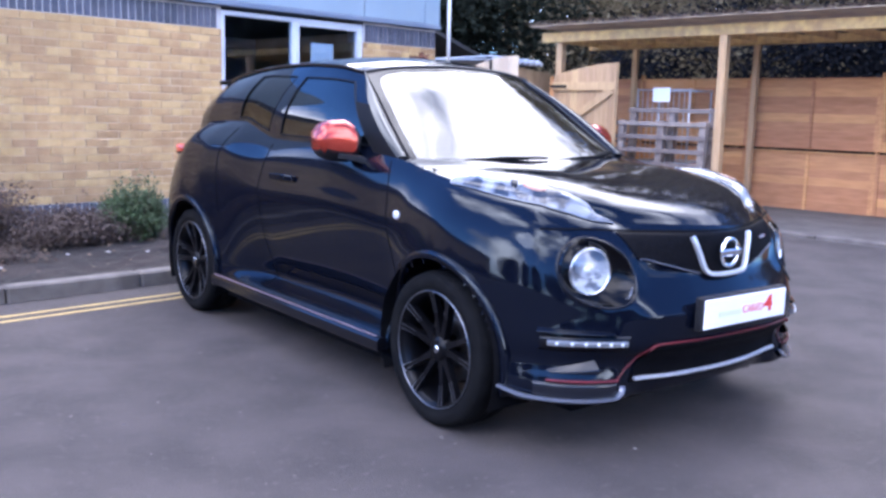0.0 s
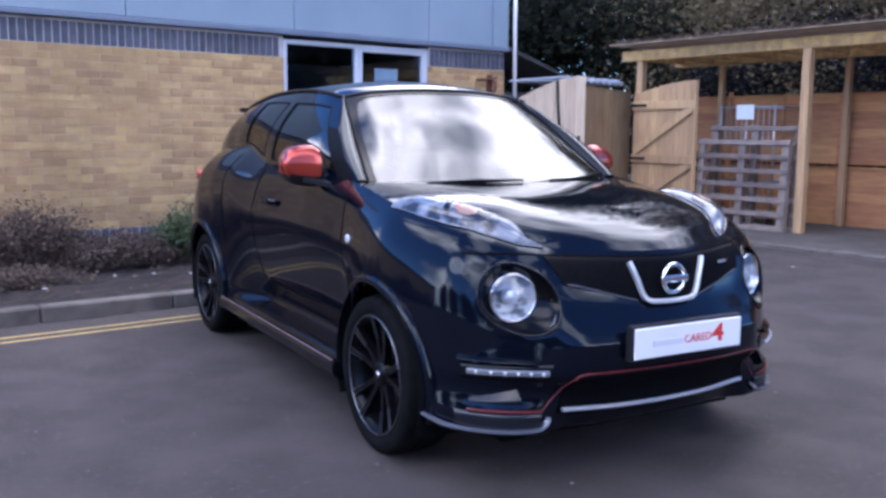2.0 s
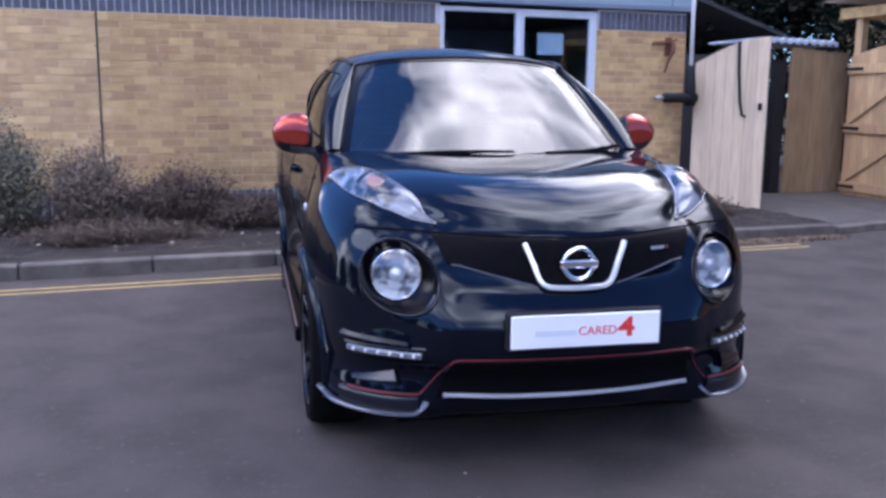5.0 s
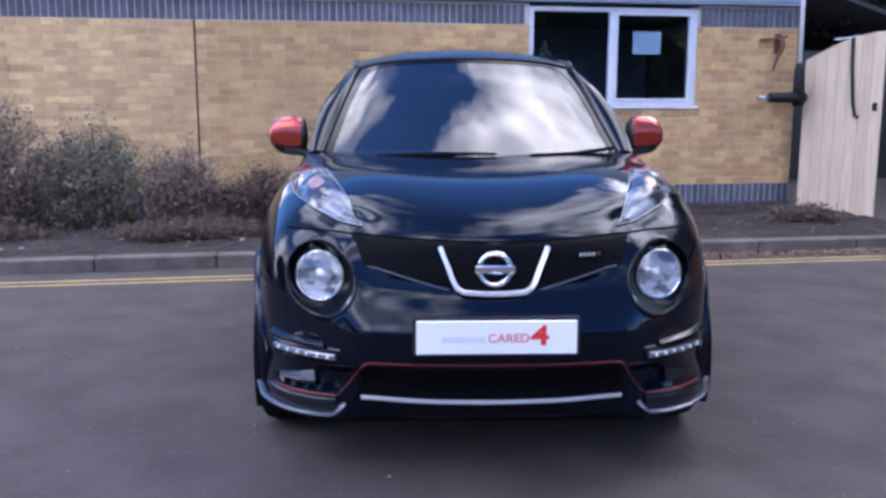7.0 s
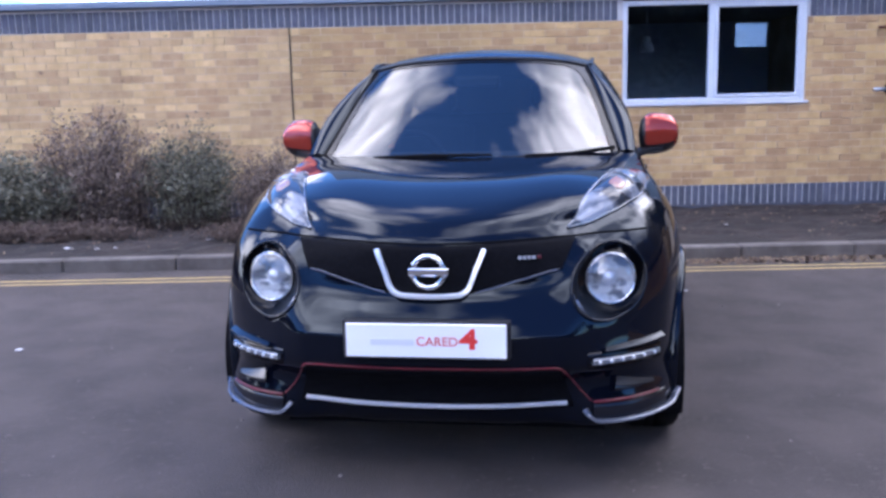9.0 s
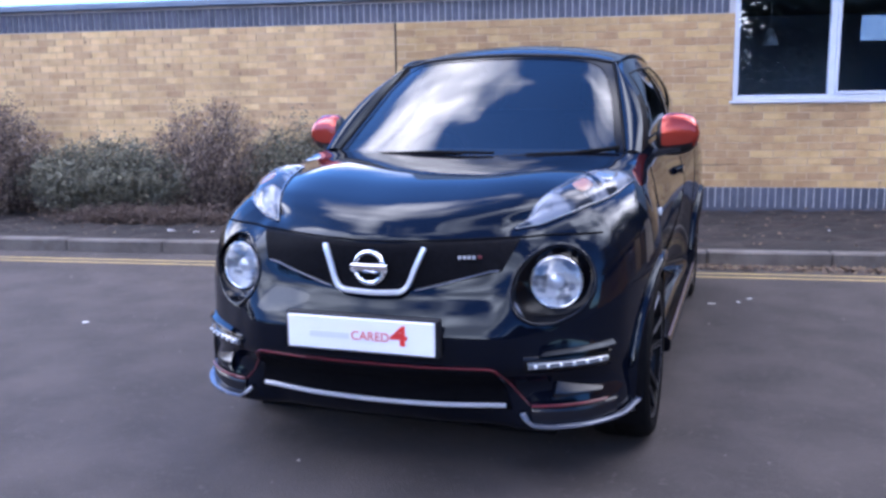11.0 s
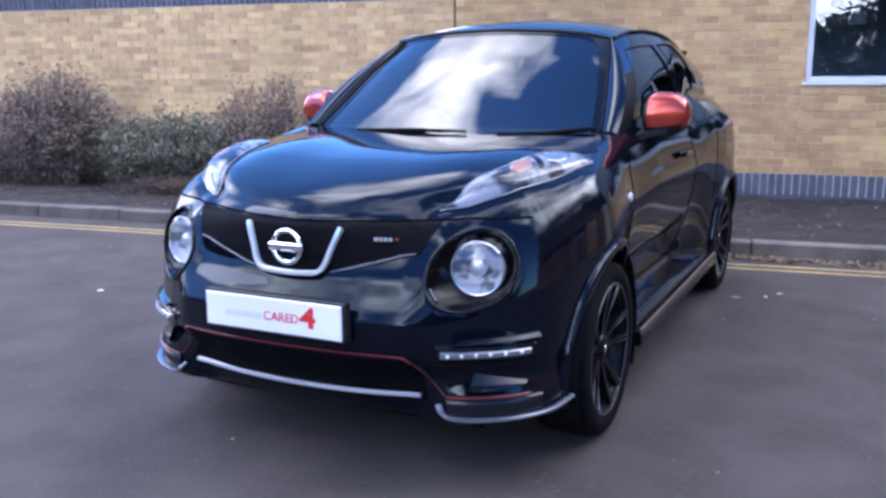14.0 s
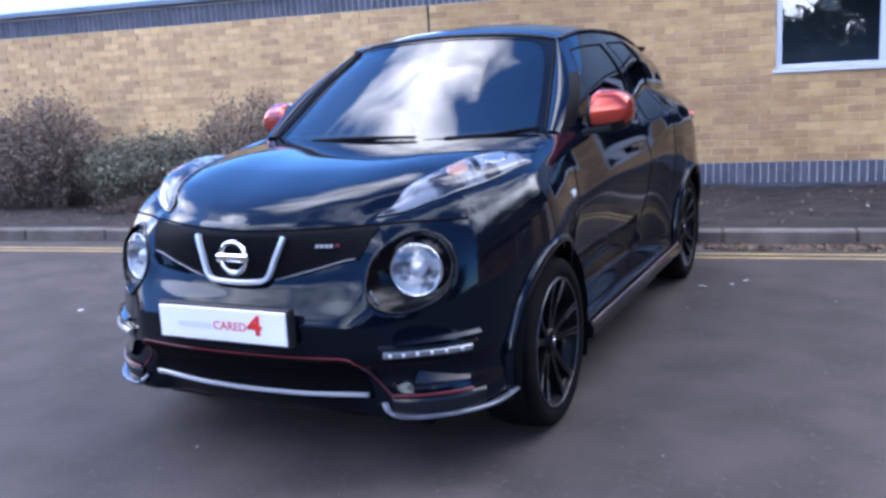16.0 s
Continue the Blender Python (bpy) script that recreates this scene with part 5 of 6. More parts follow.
strip("upper_grille", on_front, [(-.475, .856), (-.25, .850), (0, .845), (.25, .850), (.475, .856)], [(-.43, .760), (-.27, .722), (0, .676), (.27, .722), (.43, .760)], .004, GRILLE, car, "black mesh grille", rows=10, n=60)
both(lambda sx: sweep("grille_edge", [tuple(on_front(x, z, .006)) for x, z in ((.150, .694), (.20, .706), (.30, .733), (.39, .757), (.42, .760))], .005, .005, GUNMETAL, car, "thin bright edge under the grille", mirror=sx))
# shut line under the bonnet's front edge, running on over the headlamps
lipl = curve([(-.72, .866, 0), (-.60, .866, 0), (-.47, .862, 0), (-.25, .856, 0), (0, .852, 0), (.25, .856, 0), (.47, .862, 0), (.60, .866, 0), (.72, .866, 0)], 80)
sweep("bonnet_gap", [tuple(on_front(p[0], p[1], .0)) for p in lipl], .007, .008, WELL, car, up=(0, -1, 0))
vline = curve([(-.177, .830, 0), (-.152, .77, 0), (-.124, .703, 0), (-.098, .684, 0), (0, .680, 0), (.098, .684, 0), (.124, .703, 0), (.152, .77, 0), (.177, .830, 0)], 49)
sweep("grille_surround", [tuple(on_front(p[0], p[1], .014)) for p in vline], .016, .020, BRIGHT, car, "bright U-shaped grille bar", up=(0, -1, 0))
bc = on_front(0, .765, .03)
emblem = tube("emblem", [(.052 * math.cos(a), bc.y, bc.z + .052 * math.sin(a)) for a in [2 * math.pi * i / 32 for i in range(32)]], .0085, CHROME, car, "plain chrome ring with a cross bar", closed=True)
box("emblem_bar", -.066, .066, bc.y - .012, bc.y + .006, bc.z - .013, bc.z + .013, CHROME, emblem, bevel=.004)
bp = on_front(.325, .803, .008)
bd = box("badge", -.042, .024, -.002, .003, -.007, .007, GRILLE, car, "small badge with silver marks and a red end", bevel=.001)
bd.matrix_local = pose(bp.x, bp.y, bp.z, 0, 0, 17)
for i in range(4):
    box("mark", -.040 + .0155 * i, -.029 + .0155 * i, -.005, -.0025, -.005, .005, SILVER, bd)
box("badge_end", .0245, .038, -.004, .003, -.005, .005, RED_ACCENT, bd, bevel=.001)

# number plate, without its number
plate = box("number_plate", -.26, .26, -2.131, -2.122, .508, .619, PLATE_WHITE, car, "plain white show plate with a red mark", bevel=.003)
box("plate_holder", -.272, .272, -2.1215, -2.09, .500, .628, SATIN_BLACK, car, bevel=.004)
# red word and figure on the plate


def lettering(name, text, x0, x1, z0, z1, y, weight, mat, parent):
    """Raised characters in the built-in font, fitted to a box on an upright face that looks towards -y."""
    cu = bpy.data.curves.new(name, "FONT")
    cu.body, cu.extrude, cu.offset = text, .02, weight
    tmp = new(name, cu)
    bpy.context.view_layer.update()
    me = bpy.data.meshes.new_from_object(tmp.evaluated_get(bpy.context.evaluated_depsgraph_get()))
    bpy.data.objects.remove(tmp)
    bpy.data.curves.remove(cu)
    co = np.zeros(len(me.vertices) * 3)
    me.vertices.foreach_get("co", co)
    co = co.reshape(-1, 3)
    lo, hi = co.min(0), co.max(0)
    q = (co - lo) / (hi - lo)
    out = np.stack([x0 + q[:, 0] * (x1 - x0), y - .0016 * q[:, 2], z0 + q[:, 1] * (z1 - z0)], 1)
    me.vertices.foreach_set("co", out.ravel())
    me.update()
    me.materials.clear()
    me.materials.append(mat)
    ob = new(name, me)
    ob.parent = parent
    return ob


lettering("word", "CARED", -.028, .104, .5480, .5770, -2.1312, .0, PLATE_RED, plate)
lettering("figure", "4", .108, .168, .5380, .6050, -2.1312, .03, PLATE_RED, plate)
box("word_bar", -.178, -.036, -2.1328, -2.1305, .5485, .5690, PLATE_GREY, plate, "pale grey bar in place of a word")

# lower intake, its red outline and the silver lip
strip("lower_intake", on_front, [(-.425, .452), (0, .455), (.425, .452)], [(-.47, .300), (0, .285), (.47, .300)], .004, GRILLE, car, "black lower intake mesh", rows=8, n=40)
red = curve([(-.44, .440, 0), (-.432, .452, 0), (-.40, .459, 0), (-.2, .461, 0), (0, .462, 0), (.2, .461, 0), (.40, .459, 0), (.432, .452, 0), (.44, .440, 0)], 70)
sweep("red_pinstripe", [tuple(on_front(p[0], p[1], .007)) for p in red], .005, .008, RED_ACCENT, car, "thin glossy red line over the intake", up=(0, -1, 0))
sweep("front_lip", [tuple(on_front(x, .316 - .008 * (1 - (x / .45) ** 2), .012)) for x in np.linspace(-.45, .45, 41)], .014, .013, SILVER, car, "satin silver lip below the intake")
def pod_rise(s, t):
    """Height of the wing lamp over the body: s from its front point to its back, t from the inner to the outer edge."""
    return .004 + .036 * math.sin(math.pi * min(1.0, s * .97 + .02)) ** .8 * math.sin(math.pi * t) ** .7


for sx in (1, -1):
    pl = [(.508, -1.962, .290), (.522, -1.964, .274), (.545, -1.962, .256), (.60, -1.940, .252), (.68, -1.885, .251), (.745, -1.815, .252), (.795, -1.735, .256), (.822, -1.68, .263), (.836, -1.645, .272)]
    pl = [tuple(on_front(q[0], q[2], .020)) if .51 < q[0] < .80 else (q[0] + (.012 if q[0] > .8 else 0), q[1] - .004, q[2]) for q in pl]
    sweep("splitter", curve(pl, 41), .022, .012, GUNMETAL, car, "pale gunmetal corner splitter", mirror=sx, chamfer=.35)
    strip("splitter_fill", on_front, [(.535, .312), (.66, .310), (.78, .312)], [(.535, .250), (.66, .248), (.78, .256)], .010, SPLIT_FACE, car, mirror=sx)
    sweep("splitter_stripe", [tuple(on_front(x, .318 + .004 * (x - .54), .014)) for x in np.linspace(.535, .750, 20)], .008, .008, RED_ACCENT, car, "short red line over the splitter", mirror=sx)
    sweep("corner_stripe", [tuple(on_front(x, z, .004)) for x, z in ((.441, .441), (.462, .405), (.495, .355), (.530, .318))], .004, .004, RED_ACCENT, car, mirror=sx)
    # daytime lamps
    strip("lamp_slot", on_front, [(.515, .492), (.63, .490), (.765, .482)], [(.520, .440), (.63, .436), (.765, .432)], .003, GLOSS_BLACK, car, mirror=sx)
    strip("slot_blade", on_front, [(.575, .506), (.66, .510), (.77, .515)], [(.56, .493), (.66, .492), (.77, .498)], .001, PAINT, car, mirror=sx, off_b=.022, n=16)
    led = sweep("daytime_lamp", [tuple(on_front(x, .464 - .004 * (x - .53) / .2, .008)) for x in np.linspace(.528, .75, 14)], .018, .020, LED_BASE, car, "clear strip of six small lamps", mirror=sx)
    for i in range(6):
        p = on_front(.548 + .036 * i, .463 - .0006 * i, .019)
        bm = bmesh.new()
        bmesh.ops.create_icosphere(bm, subdivisions=2, radius=.0065, matrix=Matrix.Translation((p.x * sx, p.y, p.z)))
        part("led", bm, LED_WHITE, led, smooth=True)
    # fog lamp pocket, its floor tilted to the sky
    fb = (on_front(.597, .346, .024), on_front(.665, .344, .022), on_front(.737, .344, .012))
    ft = (on_front(.612, .396, .002), on_front(.675, .377, .002), on_front(.744, .356, .004))
    fg = np.array([[tuple(b.lerp(t, s)) for s in (-.35, 0, .33, .67, 1)] for b, t in zip(fb, ft)])
    fg[:, 0] = [tuple(on_front(p[0], p[2], -.01)) for p in fg[:, 0]]
    fg[:, :, 0] *= sx
    v, f = grid_mesh([fg], mirror=False)
    mesh_object("fog_pocket", v, f, SPLIT_FACE, car, "dark glossy facet in the fog lamp pocket", smooth=True)
    # big round headlamp, set back in a black bowl
    ax = Vector((.28, -1, .06)).normalized()
    hc = Vector((LAMP_X, on_front(LAMP_X, LAMP_Z).y + .034, LAMP_Z))
    turn = ax.to_track_quat("Y", "Z").to_matrix().to_4x4()
    place = Matrix.Translation((hc.x * sx, hc.y, hc.z)) @ (turn if sx > 0 else Matrix.Diagonal((-1, 1, 1, 1)) @ turn @ Matrix.Diagonal((-1, 1, 1, 1)))
    rim_loop = []
    for i in range(56):
        ca, sa = math.cos(2 * math.pi * i / 56), math.sin(2 * math.pi * i / 56)
        rr = lamp_edge(ca, sa) + .002
        rim_loop.append(on_front(LAMP_X + rr * ca, LAMP_Z + rr * sa, .001))
    bv = []
    for i, p in enumerate(rim_loop):
        d = (p - hc)
        flat = (d - ax * d.dot(ax)).normalized()
        q = hc + flat * .087
        for s, dip in ((0, 0), (.25, .010), (.6, .010), (1.0, .0)):
            w = p.lerp(q, s) - ax * dip
            bv.append((w.x * sx, w.y, w.z))
    bf = [(i * 4 + j, ((i + 1) % 56) * 4 + j, ((i + 1) % 56) * 4 + j + 1, i * 4 + j + 1) for i in range(56) for j in range(3)]
    head = mesh_object("headlamp", bv, bf, LAMP_BOWL, car, "round headlamp set in a gloss black bowl", smooth=True)
    arc = []
    for k in range(14):
        ang = math.radians(202 + 28 * k / 13)
        rr = lamp_edge(math.cos(ang), math.sin(ang)) - .010
        w = on_front(LAMP_X + rr * math.cos(ang), LAMP_Z + rr * math.sin(ang), -.008)
        arc.append(tuple(w))
    sweep("bowl_trim", arc, .010, .004, GUNMETAL, head, "bright crescent low in the lamp bowl", mirror=sx, up=(0, -1, 0), taper=[.1, .4, .7, .9, 1, 1, 1, 1, 1, .9, .8, .6, .4, .1])
    tube("lamp_rim", [(p.x * sx, p.y, p.z) for p in rim_loop], .0055, GLOSS_BLACK, head, sides=8, closed=True)
    for nm, prof, mat in (("reflector", [(-.070, .0), (-.066, .036), (-.048, .064), (-.024, .079), (-.008, .084), (.0, .088)], LAMP_SILVER),
                          ("bulb_shield", [(-.066, .026), (-.02, .028), (-.008, .020), (-.004, .0)], SILVER),
                          ("trim_ring", [(.0, .085), (.005, .087), (.006, .083), (-.001, .081)], CHROME),
                          ("lens", [(.003, .086), (.012, .073), (.020, .046), (.024, .02), (.025, .0)], LAMP_GLASS)):
        o = new(nm, lathe_mesh(nm, prof, mat, axis="y"))
        o.parent = head
        o.matrix_local = place
        if nm == "lens":
            o.visible_shadow = False
    fl = sweep("reflector_fin", [(-.070, -.028, -.03), (-.045, -.040, -.040), (0, -.045, -.045), (.045, -.040, -.040), (.070, -.028, -.03)], .012, .03, LAMP_SILVER, head)
    fl.matrix_local = place
    # clear lamp along the fender crest, flush with the wing: broad at the back, a point at the front
    inn = [(.448, -1.826), (.500, -1.705), (.545, -1.560), (.585, -1.400), (.625, -1.255), (.690, -1.195), (.765, -1.225)]
    out = [(.452, -1.824), (.548, -1.756), (.632, -1.675), (.695, -1.560), (.733, -1.430), (.752, -1.320), (.769, -1.235)]
    ia, oa = curve([(a, b, 0) for a, b in inn], 36), curve([(a, b, 0) for a, b in out], 36)
    pg = np.zeros((36, 13, 3))
    for i in range(36):
        for j in range(13):
            q = ia[i] + (oa[i] - ia[i]) * j / 12
            pg[i, j] = on_top(q[0], q[1], pod_rise(i / 35, j / 12))
    pg[:, :, 0] *= sx
    v, f = grid_mesh([pg], mirror=False)
    pod = mesh_object("position_lamp", v, f, LAMP_CLEAR, car, "clear teardrop lamp standing proud on the front wing", smooth=True)
    edge = [on_top(p[0], p[1], .004) for p in curve([(a, b, 0) for a, b in out], 36)] + [on_top(p[0], p[1], .004) for p in curve([(a, b, 0) for a, b in inn], 36)[::-1]]
    tube("lamp_edge", [(p.x * sx, p.y, p.z) for p in edge], .0032, LED_BASE, pod, sides=6, closed=True)
    for nm, s0, s1, t0, t1, mt in (("amber_insert", .36, .52, .30, .78, AMBER), ("lamp_bowl", .60, .84, .28, .80, LED_BASE), ("dark_divider", .53, .585, .15, .88, GLOSS_BLACK)):
        fg = np.zeros((9, 9, 3))
        for i in range(9):
            for j in range(9):
                ss, tt = s0 + (s1 - s0) * i / 8, t0 + (t1 - t0) * j / 8
                round_off = 1 - .5 * max(0.0, ((2 * i / 8 - 1) ** 2 + (2 * j / 8 - 1) ** 2 - 1))
                ss, tt = (s0 + s1) / 2 + (ss - (s0 + s1) / 2) * round_off, (t0 + t1) / 2 + (tt - (t0 + t1) / 2) * round_off
                k = ss * 35
                i0 = min(int(k), 34)
                ci, co = ia[i0] + (ia[i0 + 1] - ia[i0]) * (k - i0), oa[i0] + (oa[i0 + 1] - oa[i0]) * (k - i0)
                q = ci + (co - ci) * tt
                rim = max(abs(2 * i / 8 - 1), abs(2 * j / 8 - 1)) > .99
                fg[i, j] = on_top(q[0], q[1], pod_rise(ss, tt) + (-.003 if rim else .002))
        fg[:, :, 0] *= sx
        v, f = grid_mesh([fg], mirror=False)
        mesh_object(nm, v, f, mt, pod, smooth=True)

# ---- sides ----
for sx in (1, -1):
    sweep("side_skirt", [(.872, y, .262) for y in np.linspace(-.90, .90, 21)], .05, .062, GLOSS_BLACK, car, "gloss black side skirt", mirror=sx, chamfer=.4)
    sweep("skirt_stripe", [(.889, y, .300) for y in np.linspace(-.88, .86, 9)], .008, .005, SKIRT_LINE, car, "thin faded red line on the skirt", mirror=sx)
    rp = on_side(-.95, .842, .004)
    bm = bmesh.new()
    bmesh.ops.create_uvsphere(bm, u_segments=16, v_segments=8, radius=1, matrix=Matrix.Translation((rp.x * sx, rp.y, rp.z)) @ Matrix.Diagonal((.008, .024, .019, 1)))
    part("side_repeater", bm, LED_WHITE, car, smooth=True)
    for ln in ([(-.90, .31), (-.90, .55), (-.86, .80), (-.80, 1.02), (-.78, 1.06)], [(.36, .31), (.37, .6), (.36, .9), (.33, 1.09)], [(.82, .62), (.86, .80), (.85, 1.0), (.80, 1.16)], [(-.90, .312), (0, .312), (.78, .312)]):
        c = curve([(a, b, 0) for a, b in ln], 24)
        sweep("shut_line", [tuple(on_side(p[0], p[1], .0005)) for p in c], .004, .004, WELL, car, mirror=sx, up=(1, 0, 0))
    hp = [tuple(on_side(y, .925, .028 if 0.02 < y < .2 else .004)) for y in np.linspace(-.02, .24, 9)]
    sweep("door_handle", hp, .018, .028, PAINT, car, mirror=sx)
    # mirror: rounded red shell on a black foot
    n1, n2 = 20, 14
    mv = np.zeros((n1 + 1, n2 + 1, 3))
    for i in range(n1 + 1):
        s = i / n1
        half = .102 * (max(0.0, 1 - abs(2 * s - 1) ** 3.2)) ** .5 * (1.06 - .24 * s)
        cx = .775 + .192 * s
        cz = 1.132 + .020 * s - .012 * s * s
        for j in range(n2 + 1):
            a = 2 * math.pi * j / n2
            ca, sa = math.cos(a), math.sin(a)
            dy = .075 * (abs(ca) ** .8 if ca < 0 else .62 * abs(ca) ** .4) * (1 if ca > 0 else -1) * min(1.0, half / .045)
            mv[i, j] = (cx, -.500 + .05 * s + dy, cz + half * (abs(sa) ** .85) * (1 if sa > 0 else -1))
    mv[:, :, 0] *= sx
    v, f = grid_mesh([mv], mirror=False)
    under = [q for q in f if sum(v[i][2] for i in q) / 4 < 1.095 or sum(abs(v[i][0]) for i in q) / 4 < .80]
    mir = mesh_object("door_mirror", v, [q for q in f if q not in under], MIRROR_RED, car, "metallic red door mirror shell", smooth=True)
    mesh_object("mirror_base", v, under, SATIN_BLACK, mir, smooth=True)
    sweep("mirror_foot", curve([(.735, -.585, 1.040), (.775, -.56, 1.056), (.82, -.53, 1.066), (.87, -.505, 1.072)], 10), .085, .030, SATIN_BLACK, mir, mirror=sx)
    box("mirror_glass", min(sx * .79, sx * .945), max(sx * .79, sx * .945), -.451, -.447, 1.085, 1.185, CHROME, mir)

# wipers and scuttle
sweep("scuttle", [tuple(np.array(p) + np.array((0, .012, -.008))) for p in np.concatenate([screen_low[::-1] * np.array((-1, 1, 1)), screen_low[1:]])], .06, .012, SATIN_BLACK, car)
for x0, x1, y1, z1 in ((-.52, .06, -.868, 1.062), (.16, .60, -.795, 1.088)):
    wp = tube("wiper", [(x0, -.885, 1.052), ((x0 + x1) / 2, -.880, 1.062), (x1, y1, z1)], [.013, .010, .008], SEAL, car)
    tube("blade", [(x0 + .1, -.888, 1.064), ((x0 + x1) / 2 + .08, -.878, 1.072), (x1 + .05, y1 - .005, z1 + .006)], .010, RUBBER, wp)

# ---- inside ----
sweep("dashboard", [(x, -.62 - .05 * math.cos(x * 2), 1.00) for x in np.linspace(-.66, .66, 13)], .42, .14, CLOTH, car, chamfer=.5)
box("cabin_floor", -.70, .70, -.85, 1.50, .32, .36, CLOTH, car)
for x in (-.36, .36):
    seat = part("seat", box_bm(x - .25, x + .25, -.10, .42, .42, .62, .05), CLOTH, car, "dark cloth front seat")
    part("backrest", box_bm(-.24, .24, -.06, .06, 0, .62, .05, m=pose(x, .42, .60, -14, 0, 0)), CLOTH, seat)
    part("headrest", box_bm(-.13, .13, -.05, .05, 0, .18, .04, m=pose(x, .60, 1.24, -10, 0, 0)), CLOTH, seat)
part("rear_bench", box_bm(-.60, .60, .95, 1.10, .55, 1.22, .05), CLOTH, car, "dark cloth rear bench")
tube("steering_wheel", [(-.36 + .18 * math.cos(a), -.30 + .06 * math.sin(a), .98 + .17 * math.sin(a)) for a in [2 * math.pi * i / 28 for i in range(28)]], .015, SATIN_BLACK, car, closed=True)
box("interior_mirror", -.11, .11, -.37, -.34, 1.37, 1.43, SATIN_BLACK, car, bevel=.012)

# ---- wheels ----
tyre_me = lathe_mesh("tyre", [(-.09, .232), (-.112, .26), (-.113, .297), (-.098, .315), (-.06, .323), (-.022, .3235), (-.020, .316), (-.014, .316), (-.012, .3235), (.012, .3235), (.014, .316), (.020, .316), (.022, .3235), (.06, .323), (.098, .315), (.113, .297), (.112, .26), (.09, .232)], RUBBER, 64)
rim_me = lathe_mesh("rim", [(-.10, .232), (-.09, .222), (.03, .214), (.082, .224), (.092, .234), (.098, .246), (.106, .245), (.106, .238), (.098, .234)], RIM_BLACK, 64)
lip_me = lathe_mesh("rim_lip", [(.1065, .2435), (.1080, .2425), (.1080, .2400), (.1065, .2390)], RIM_BRIGHT, 64)
disc_me = lathe_mesh("brake_disc", [(-.01, .05), (.0, .05), (.0, .15), (-.02, .15), (-.02, .05)], DISC, 48)
cap_me = lathe_mesh("hub_cap", [(.05, .060), (.080, .050), (.088, .030), (.089, .0)], RIM_BLACK, 24)
badge_me = lathe_mesh("cap_badge", [(.0885, .016), (.0905, .015), (.0905, .0)], CHROME, 20)


def spoke_mesh(tip):
    """One blade from hub to lip along +z; tip True gives the two bright machined edges towards the lip."""
    vs, fs = [], []
    if not tip:
        rows_ = [(.045, 0, .020, .074), (.09, 0, .016, .078), (.14, 0, .013, .084), (.19, 0, .011, .094), (.232, 0, .014, .104)]
        runs = [(rows_, .03)]
    else:
        runs = [([(.150, e * .0095, .0006, .0875), (.190, e * .0090, .0008, .0958), (.215, e * .0100, .0013, .1015), (.233, e * .0120, .0018, .1060)], .002) for e in (-1, 1)]
    for run, deep in runs:
        k = len(vs)
        for r, c, w, x in run:
            vs += [(x - deep, c - w, r), (x, c - w * .8, r), (x, c + w * .8, r), (x - deep, c + w, r)]
        for i in range(len(run) - 1):
            for j in range(4):
                fs.append((k + i * 4 + j, k + i * 4 + (j + 1) % 4, k + i * 4 + 4 + (j + 1) % 4, k + i * 4 + 4 + j))
        fs += [(k + 3, k + 2, k + 1, k), tuple(range(len(vs) - 4, len(vs)))]
    me = bpy.data.meshes.new("spoke")
    me.from_pydata(vs, [], fs)
    me.materials.append(RIM_BLACK if not tip else RIM_BRIGHT)
    return me


spoke_me, tip_me = spoke_mesh(False), spoke_mesh(True)
for sx in (1, -1):
    for sy in (-1, 1):
        wheel = new("wheel", tyre_me)
        wheel.name = "wheel"
        wheel.parent = car
        wheel.matrix_local = pose(sx * .762, sy * WHEEL_Y, WHEEL_Z, 0, 0, 0 if sx > 0 else 180) @ pose(0, 0, 0, 9 * sy, 0, 0)
        tagged(wheel, "black alloy wheel with bright spoke tips and low tyre")
        for nm, me in (("rim", rim_me), ("rim_lip", lip_me), ("brake_disc", disc_me), ("hub_cap", cap_me), ("cap_badge", badge_me)):
            o = new(nm, me)
            o.parent = wheel
        for i in range(5):
            for d in (-13, 13):
                for nm, me in (("spoke", spoke_me), ("spoke_tip", tip_me)):
                    o = new(nm, me)
                    o.parent = wheel
                    o.matrix_local = pose(0, 0, 0, 72 * i + d, 0, 0)

# ---- bricks ----
def brick_mesh(name, w, h, d, mat):
    bm = box_bm(0, w, -0.004, d, 0, h, 0.003)
    me = bpy.data.meshes.new(name)
    bm.to_mesh(me)
    bm.free()
    me.materials.append(mat)
    return me


rng = random.Random(77)
FULL = brick_mesh("brick", 0.215, 0.066, 0.02, BRICK)
SOLDIER = brick_mesh("soldier_brick", 0.063, 0.203, 0.02, BLUE_BRICK)
PITCH = 1.75 / 23
far_v, far_f = [], []
pale_v, pale_f = [], []


def far_box(u0, u1, v0, v1, z0, z1, store_v, store_f):
    k = len(store_v)
    store_v += [(u0, v0, z0), (u1, v0, z0), (u1, v0, z1), (u0, v0, z1), (u0, v1, z0), (u1, v1, z0), (u1, v1, z1), (u0, v1, z1)]
    store_f += [(k, k + 1, k + 2, k + 3), (k, k + 4, k + 5, k + 1), (k + 1, k + 5, k + 6, k + 2), (k + 2, k + 6, k + 7, k + 3), (k + 3, k + 7, k + 4, k)]


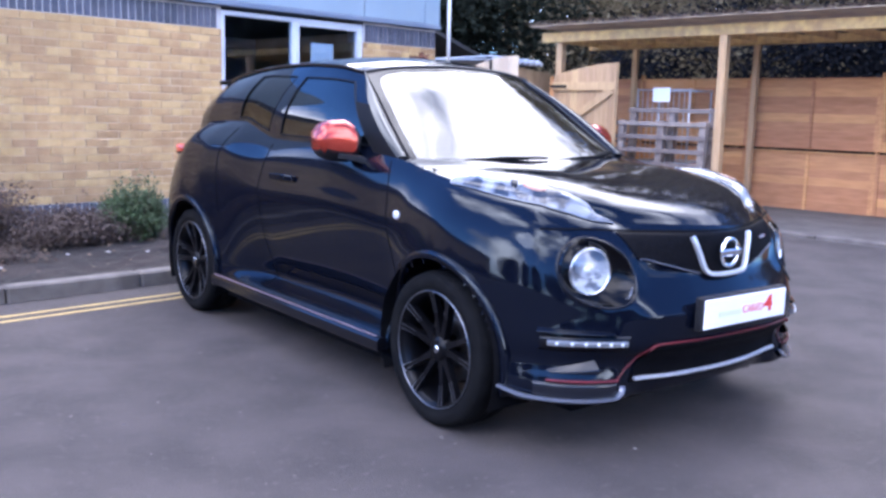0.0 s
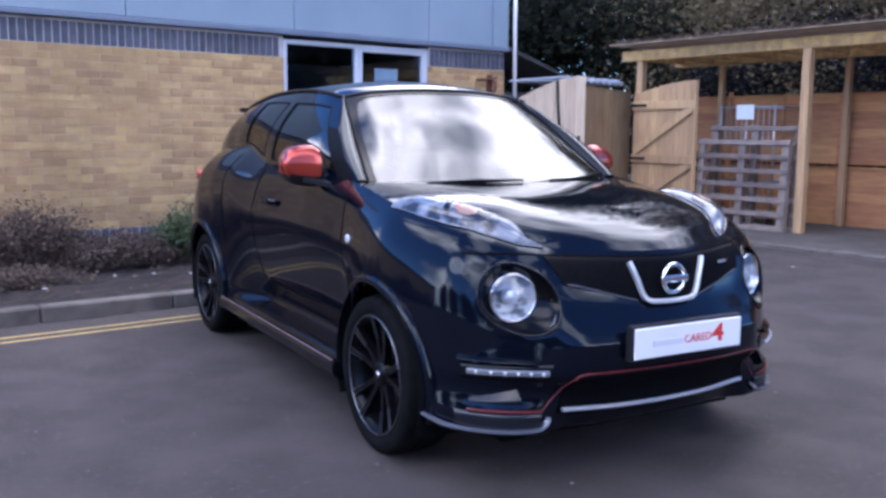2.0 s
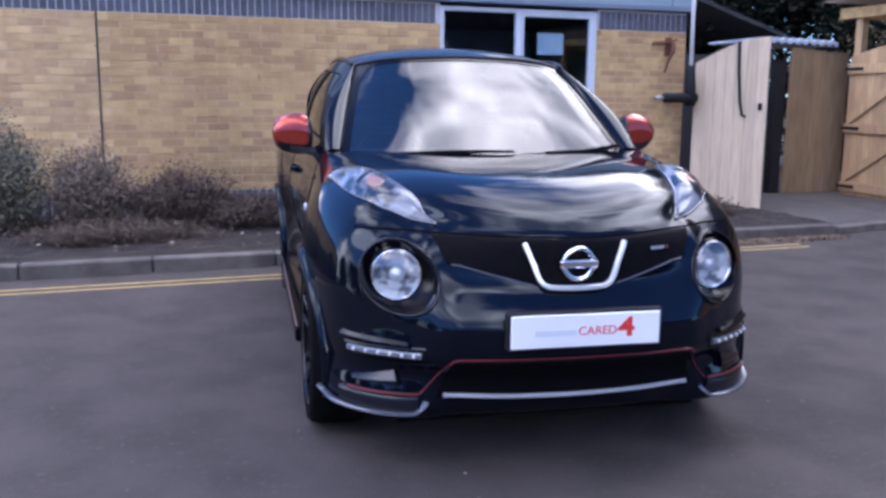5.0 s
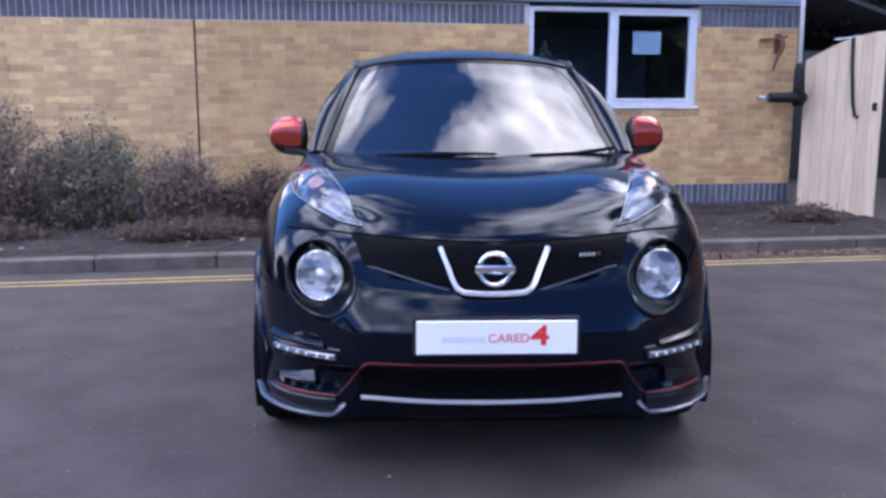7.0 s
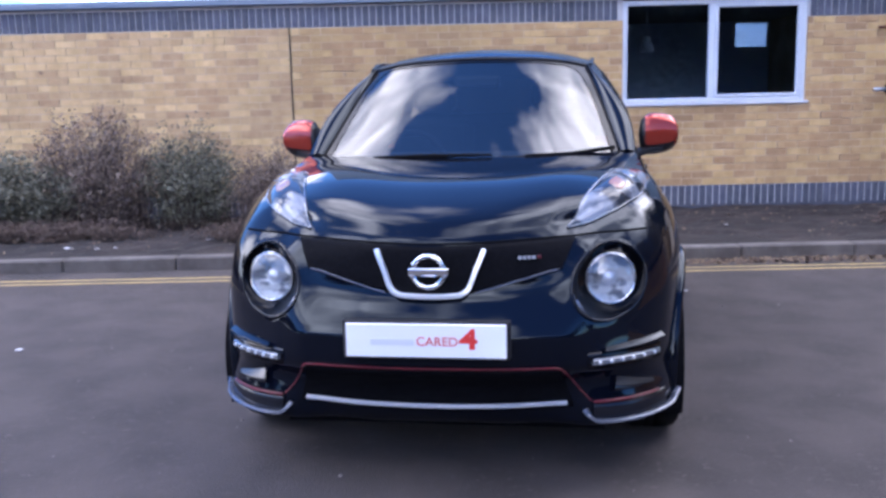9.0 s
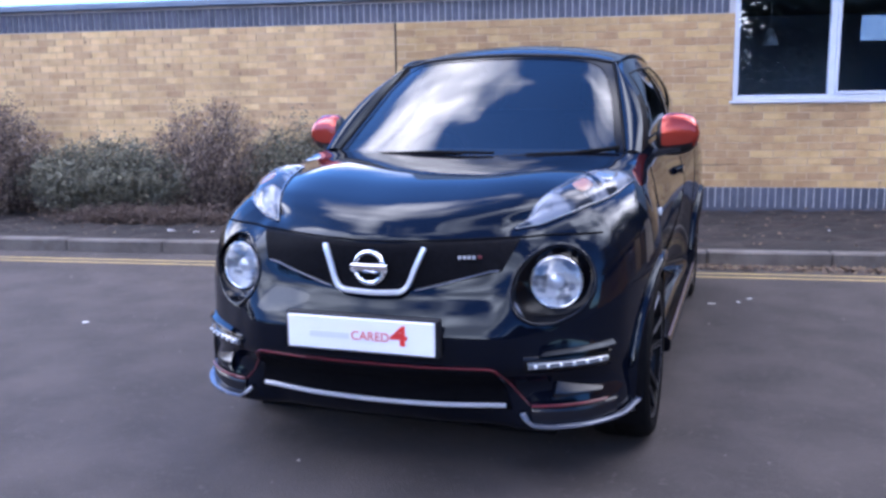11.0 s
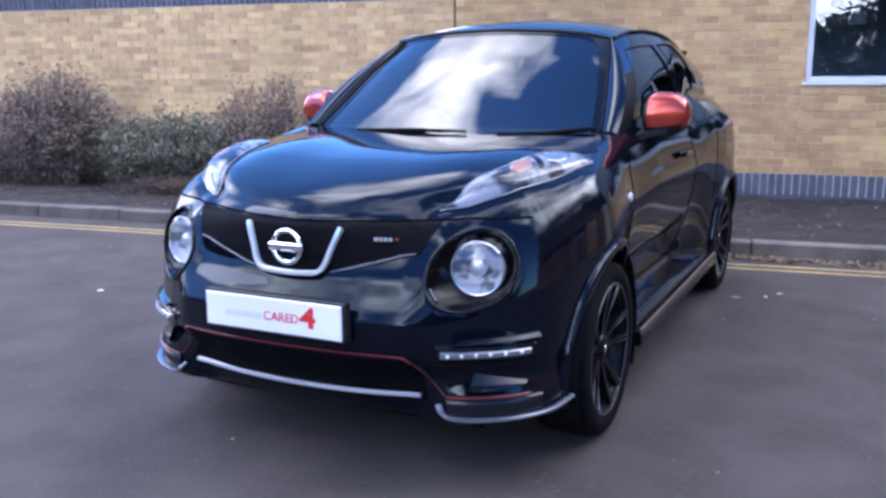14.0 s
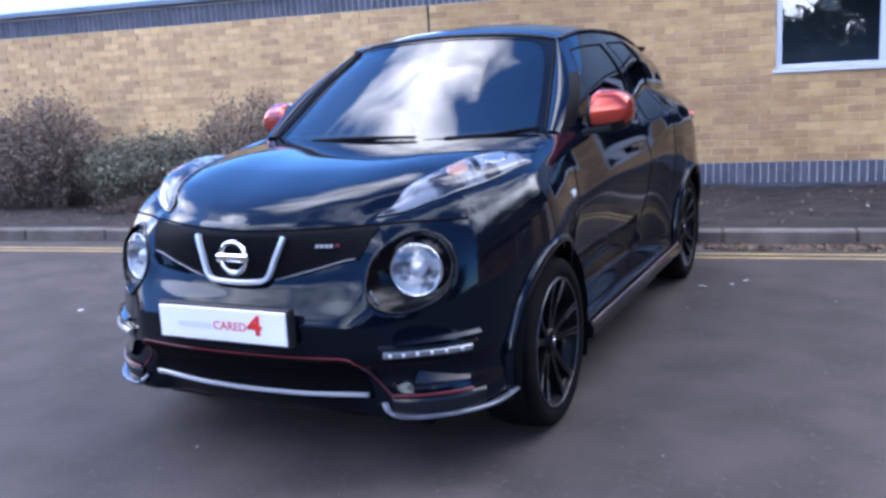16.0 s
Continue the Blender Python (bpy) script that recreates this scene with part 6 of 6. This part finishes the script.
singles = 0
for row in range(23):
    z0 = 0.335 + row * PITCH
    u = U_LEFT + 0.002 + (0.1125 if row % 2 else 0.0)
    while u < U_RIGHT - 0.02:
        u1 = min(u + 0.215, U_RIGHT)
        spans = [(u, u1)]
        if z0 + 0.066 > WIN_B - 0.03:
            spans = [(a, b) for a, b in ((u, min(u1, WIN_L - 0.002)), (max(u, WIN_R + 0.002), u1)) if b - a > 0.015]
        spans = [q for a, b in spans for q in (((a, -2.416), (-2.396, b)) if a < -2.416 and b > -2.396 else ((a, b),)) if q[1] - q[0] > 0.012]
        for a, b in spans:
            dv, dz = rng.uniform(-.003, .003), rng.uniform(-.002, .002)
            if singles < 300 and b - a > 0.21 and 1.0 < a + 1.4 < 5.0 and row > 2:
                ob = new("brick", FULL)
                ob.parent = wall
                ob.location = (a, 0.002 + dv, z0 + dz)
                singles += 1
            else:
                # the bricks past the movement joint get the paler colour
                pair = (pale_v, pale_f) if b < -2.30 else (far_v, far_f)
                far_box(a, b, -0.002 + dv, 0.02, z0 + dz, z0 + dz + 0.066, *pair)
        u += 0.225
tagged(mesh_object("bricks", far_v, far_f, BRICKS, wall), kind="stuff")
tagged(mesh_object("bricks", pale_v, pale_f, BRICKS_PALE, wall), kind="stuff")
sol_v, sol_f = [], []
count = 0
for z0 in (0.124, 2.086):
    u = U_LEFT + 0.003
    while u < U_RIGHT - 0.06:
        if not (z0 > 1 and u + 0.064 > WIN_L and u < WIN_R):
            if count < 150 and -3.2 < u < 4.3:
                ob = new("soldier_brick", SOLDIER)
                ob.parent = wall
                ob.location = (u, 0.002 + rng.uniform(-.002, .002), z0)
                count += 1
            else:
                dv = rng.uniform(-.002, .002)
                far_box(u, u + 0.063, -0.002 + dv, 0.02, z0, z0 + 0.203, sol_v, sol_f)
        u += 0.0745
tagged(mesh_object("soldier_bricks", sol_v, sol_f, BLUE_BRICKS, wall), kind="stuff")
# movement joint
box("joint", -2.414, -2.398, -0.007, 0.008, 0.33, 2.08, BLACK_PLASTIC, wall)
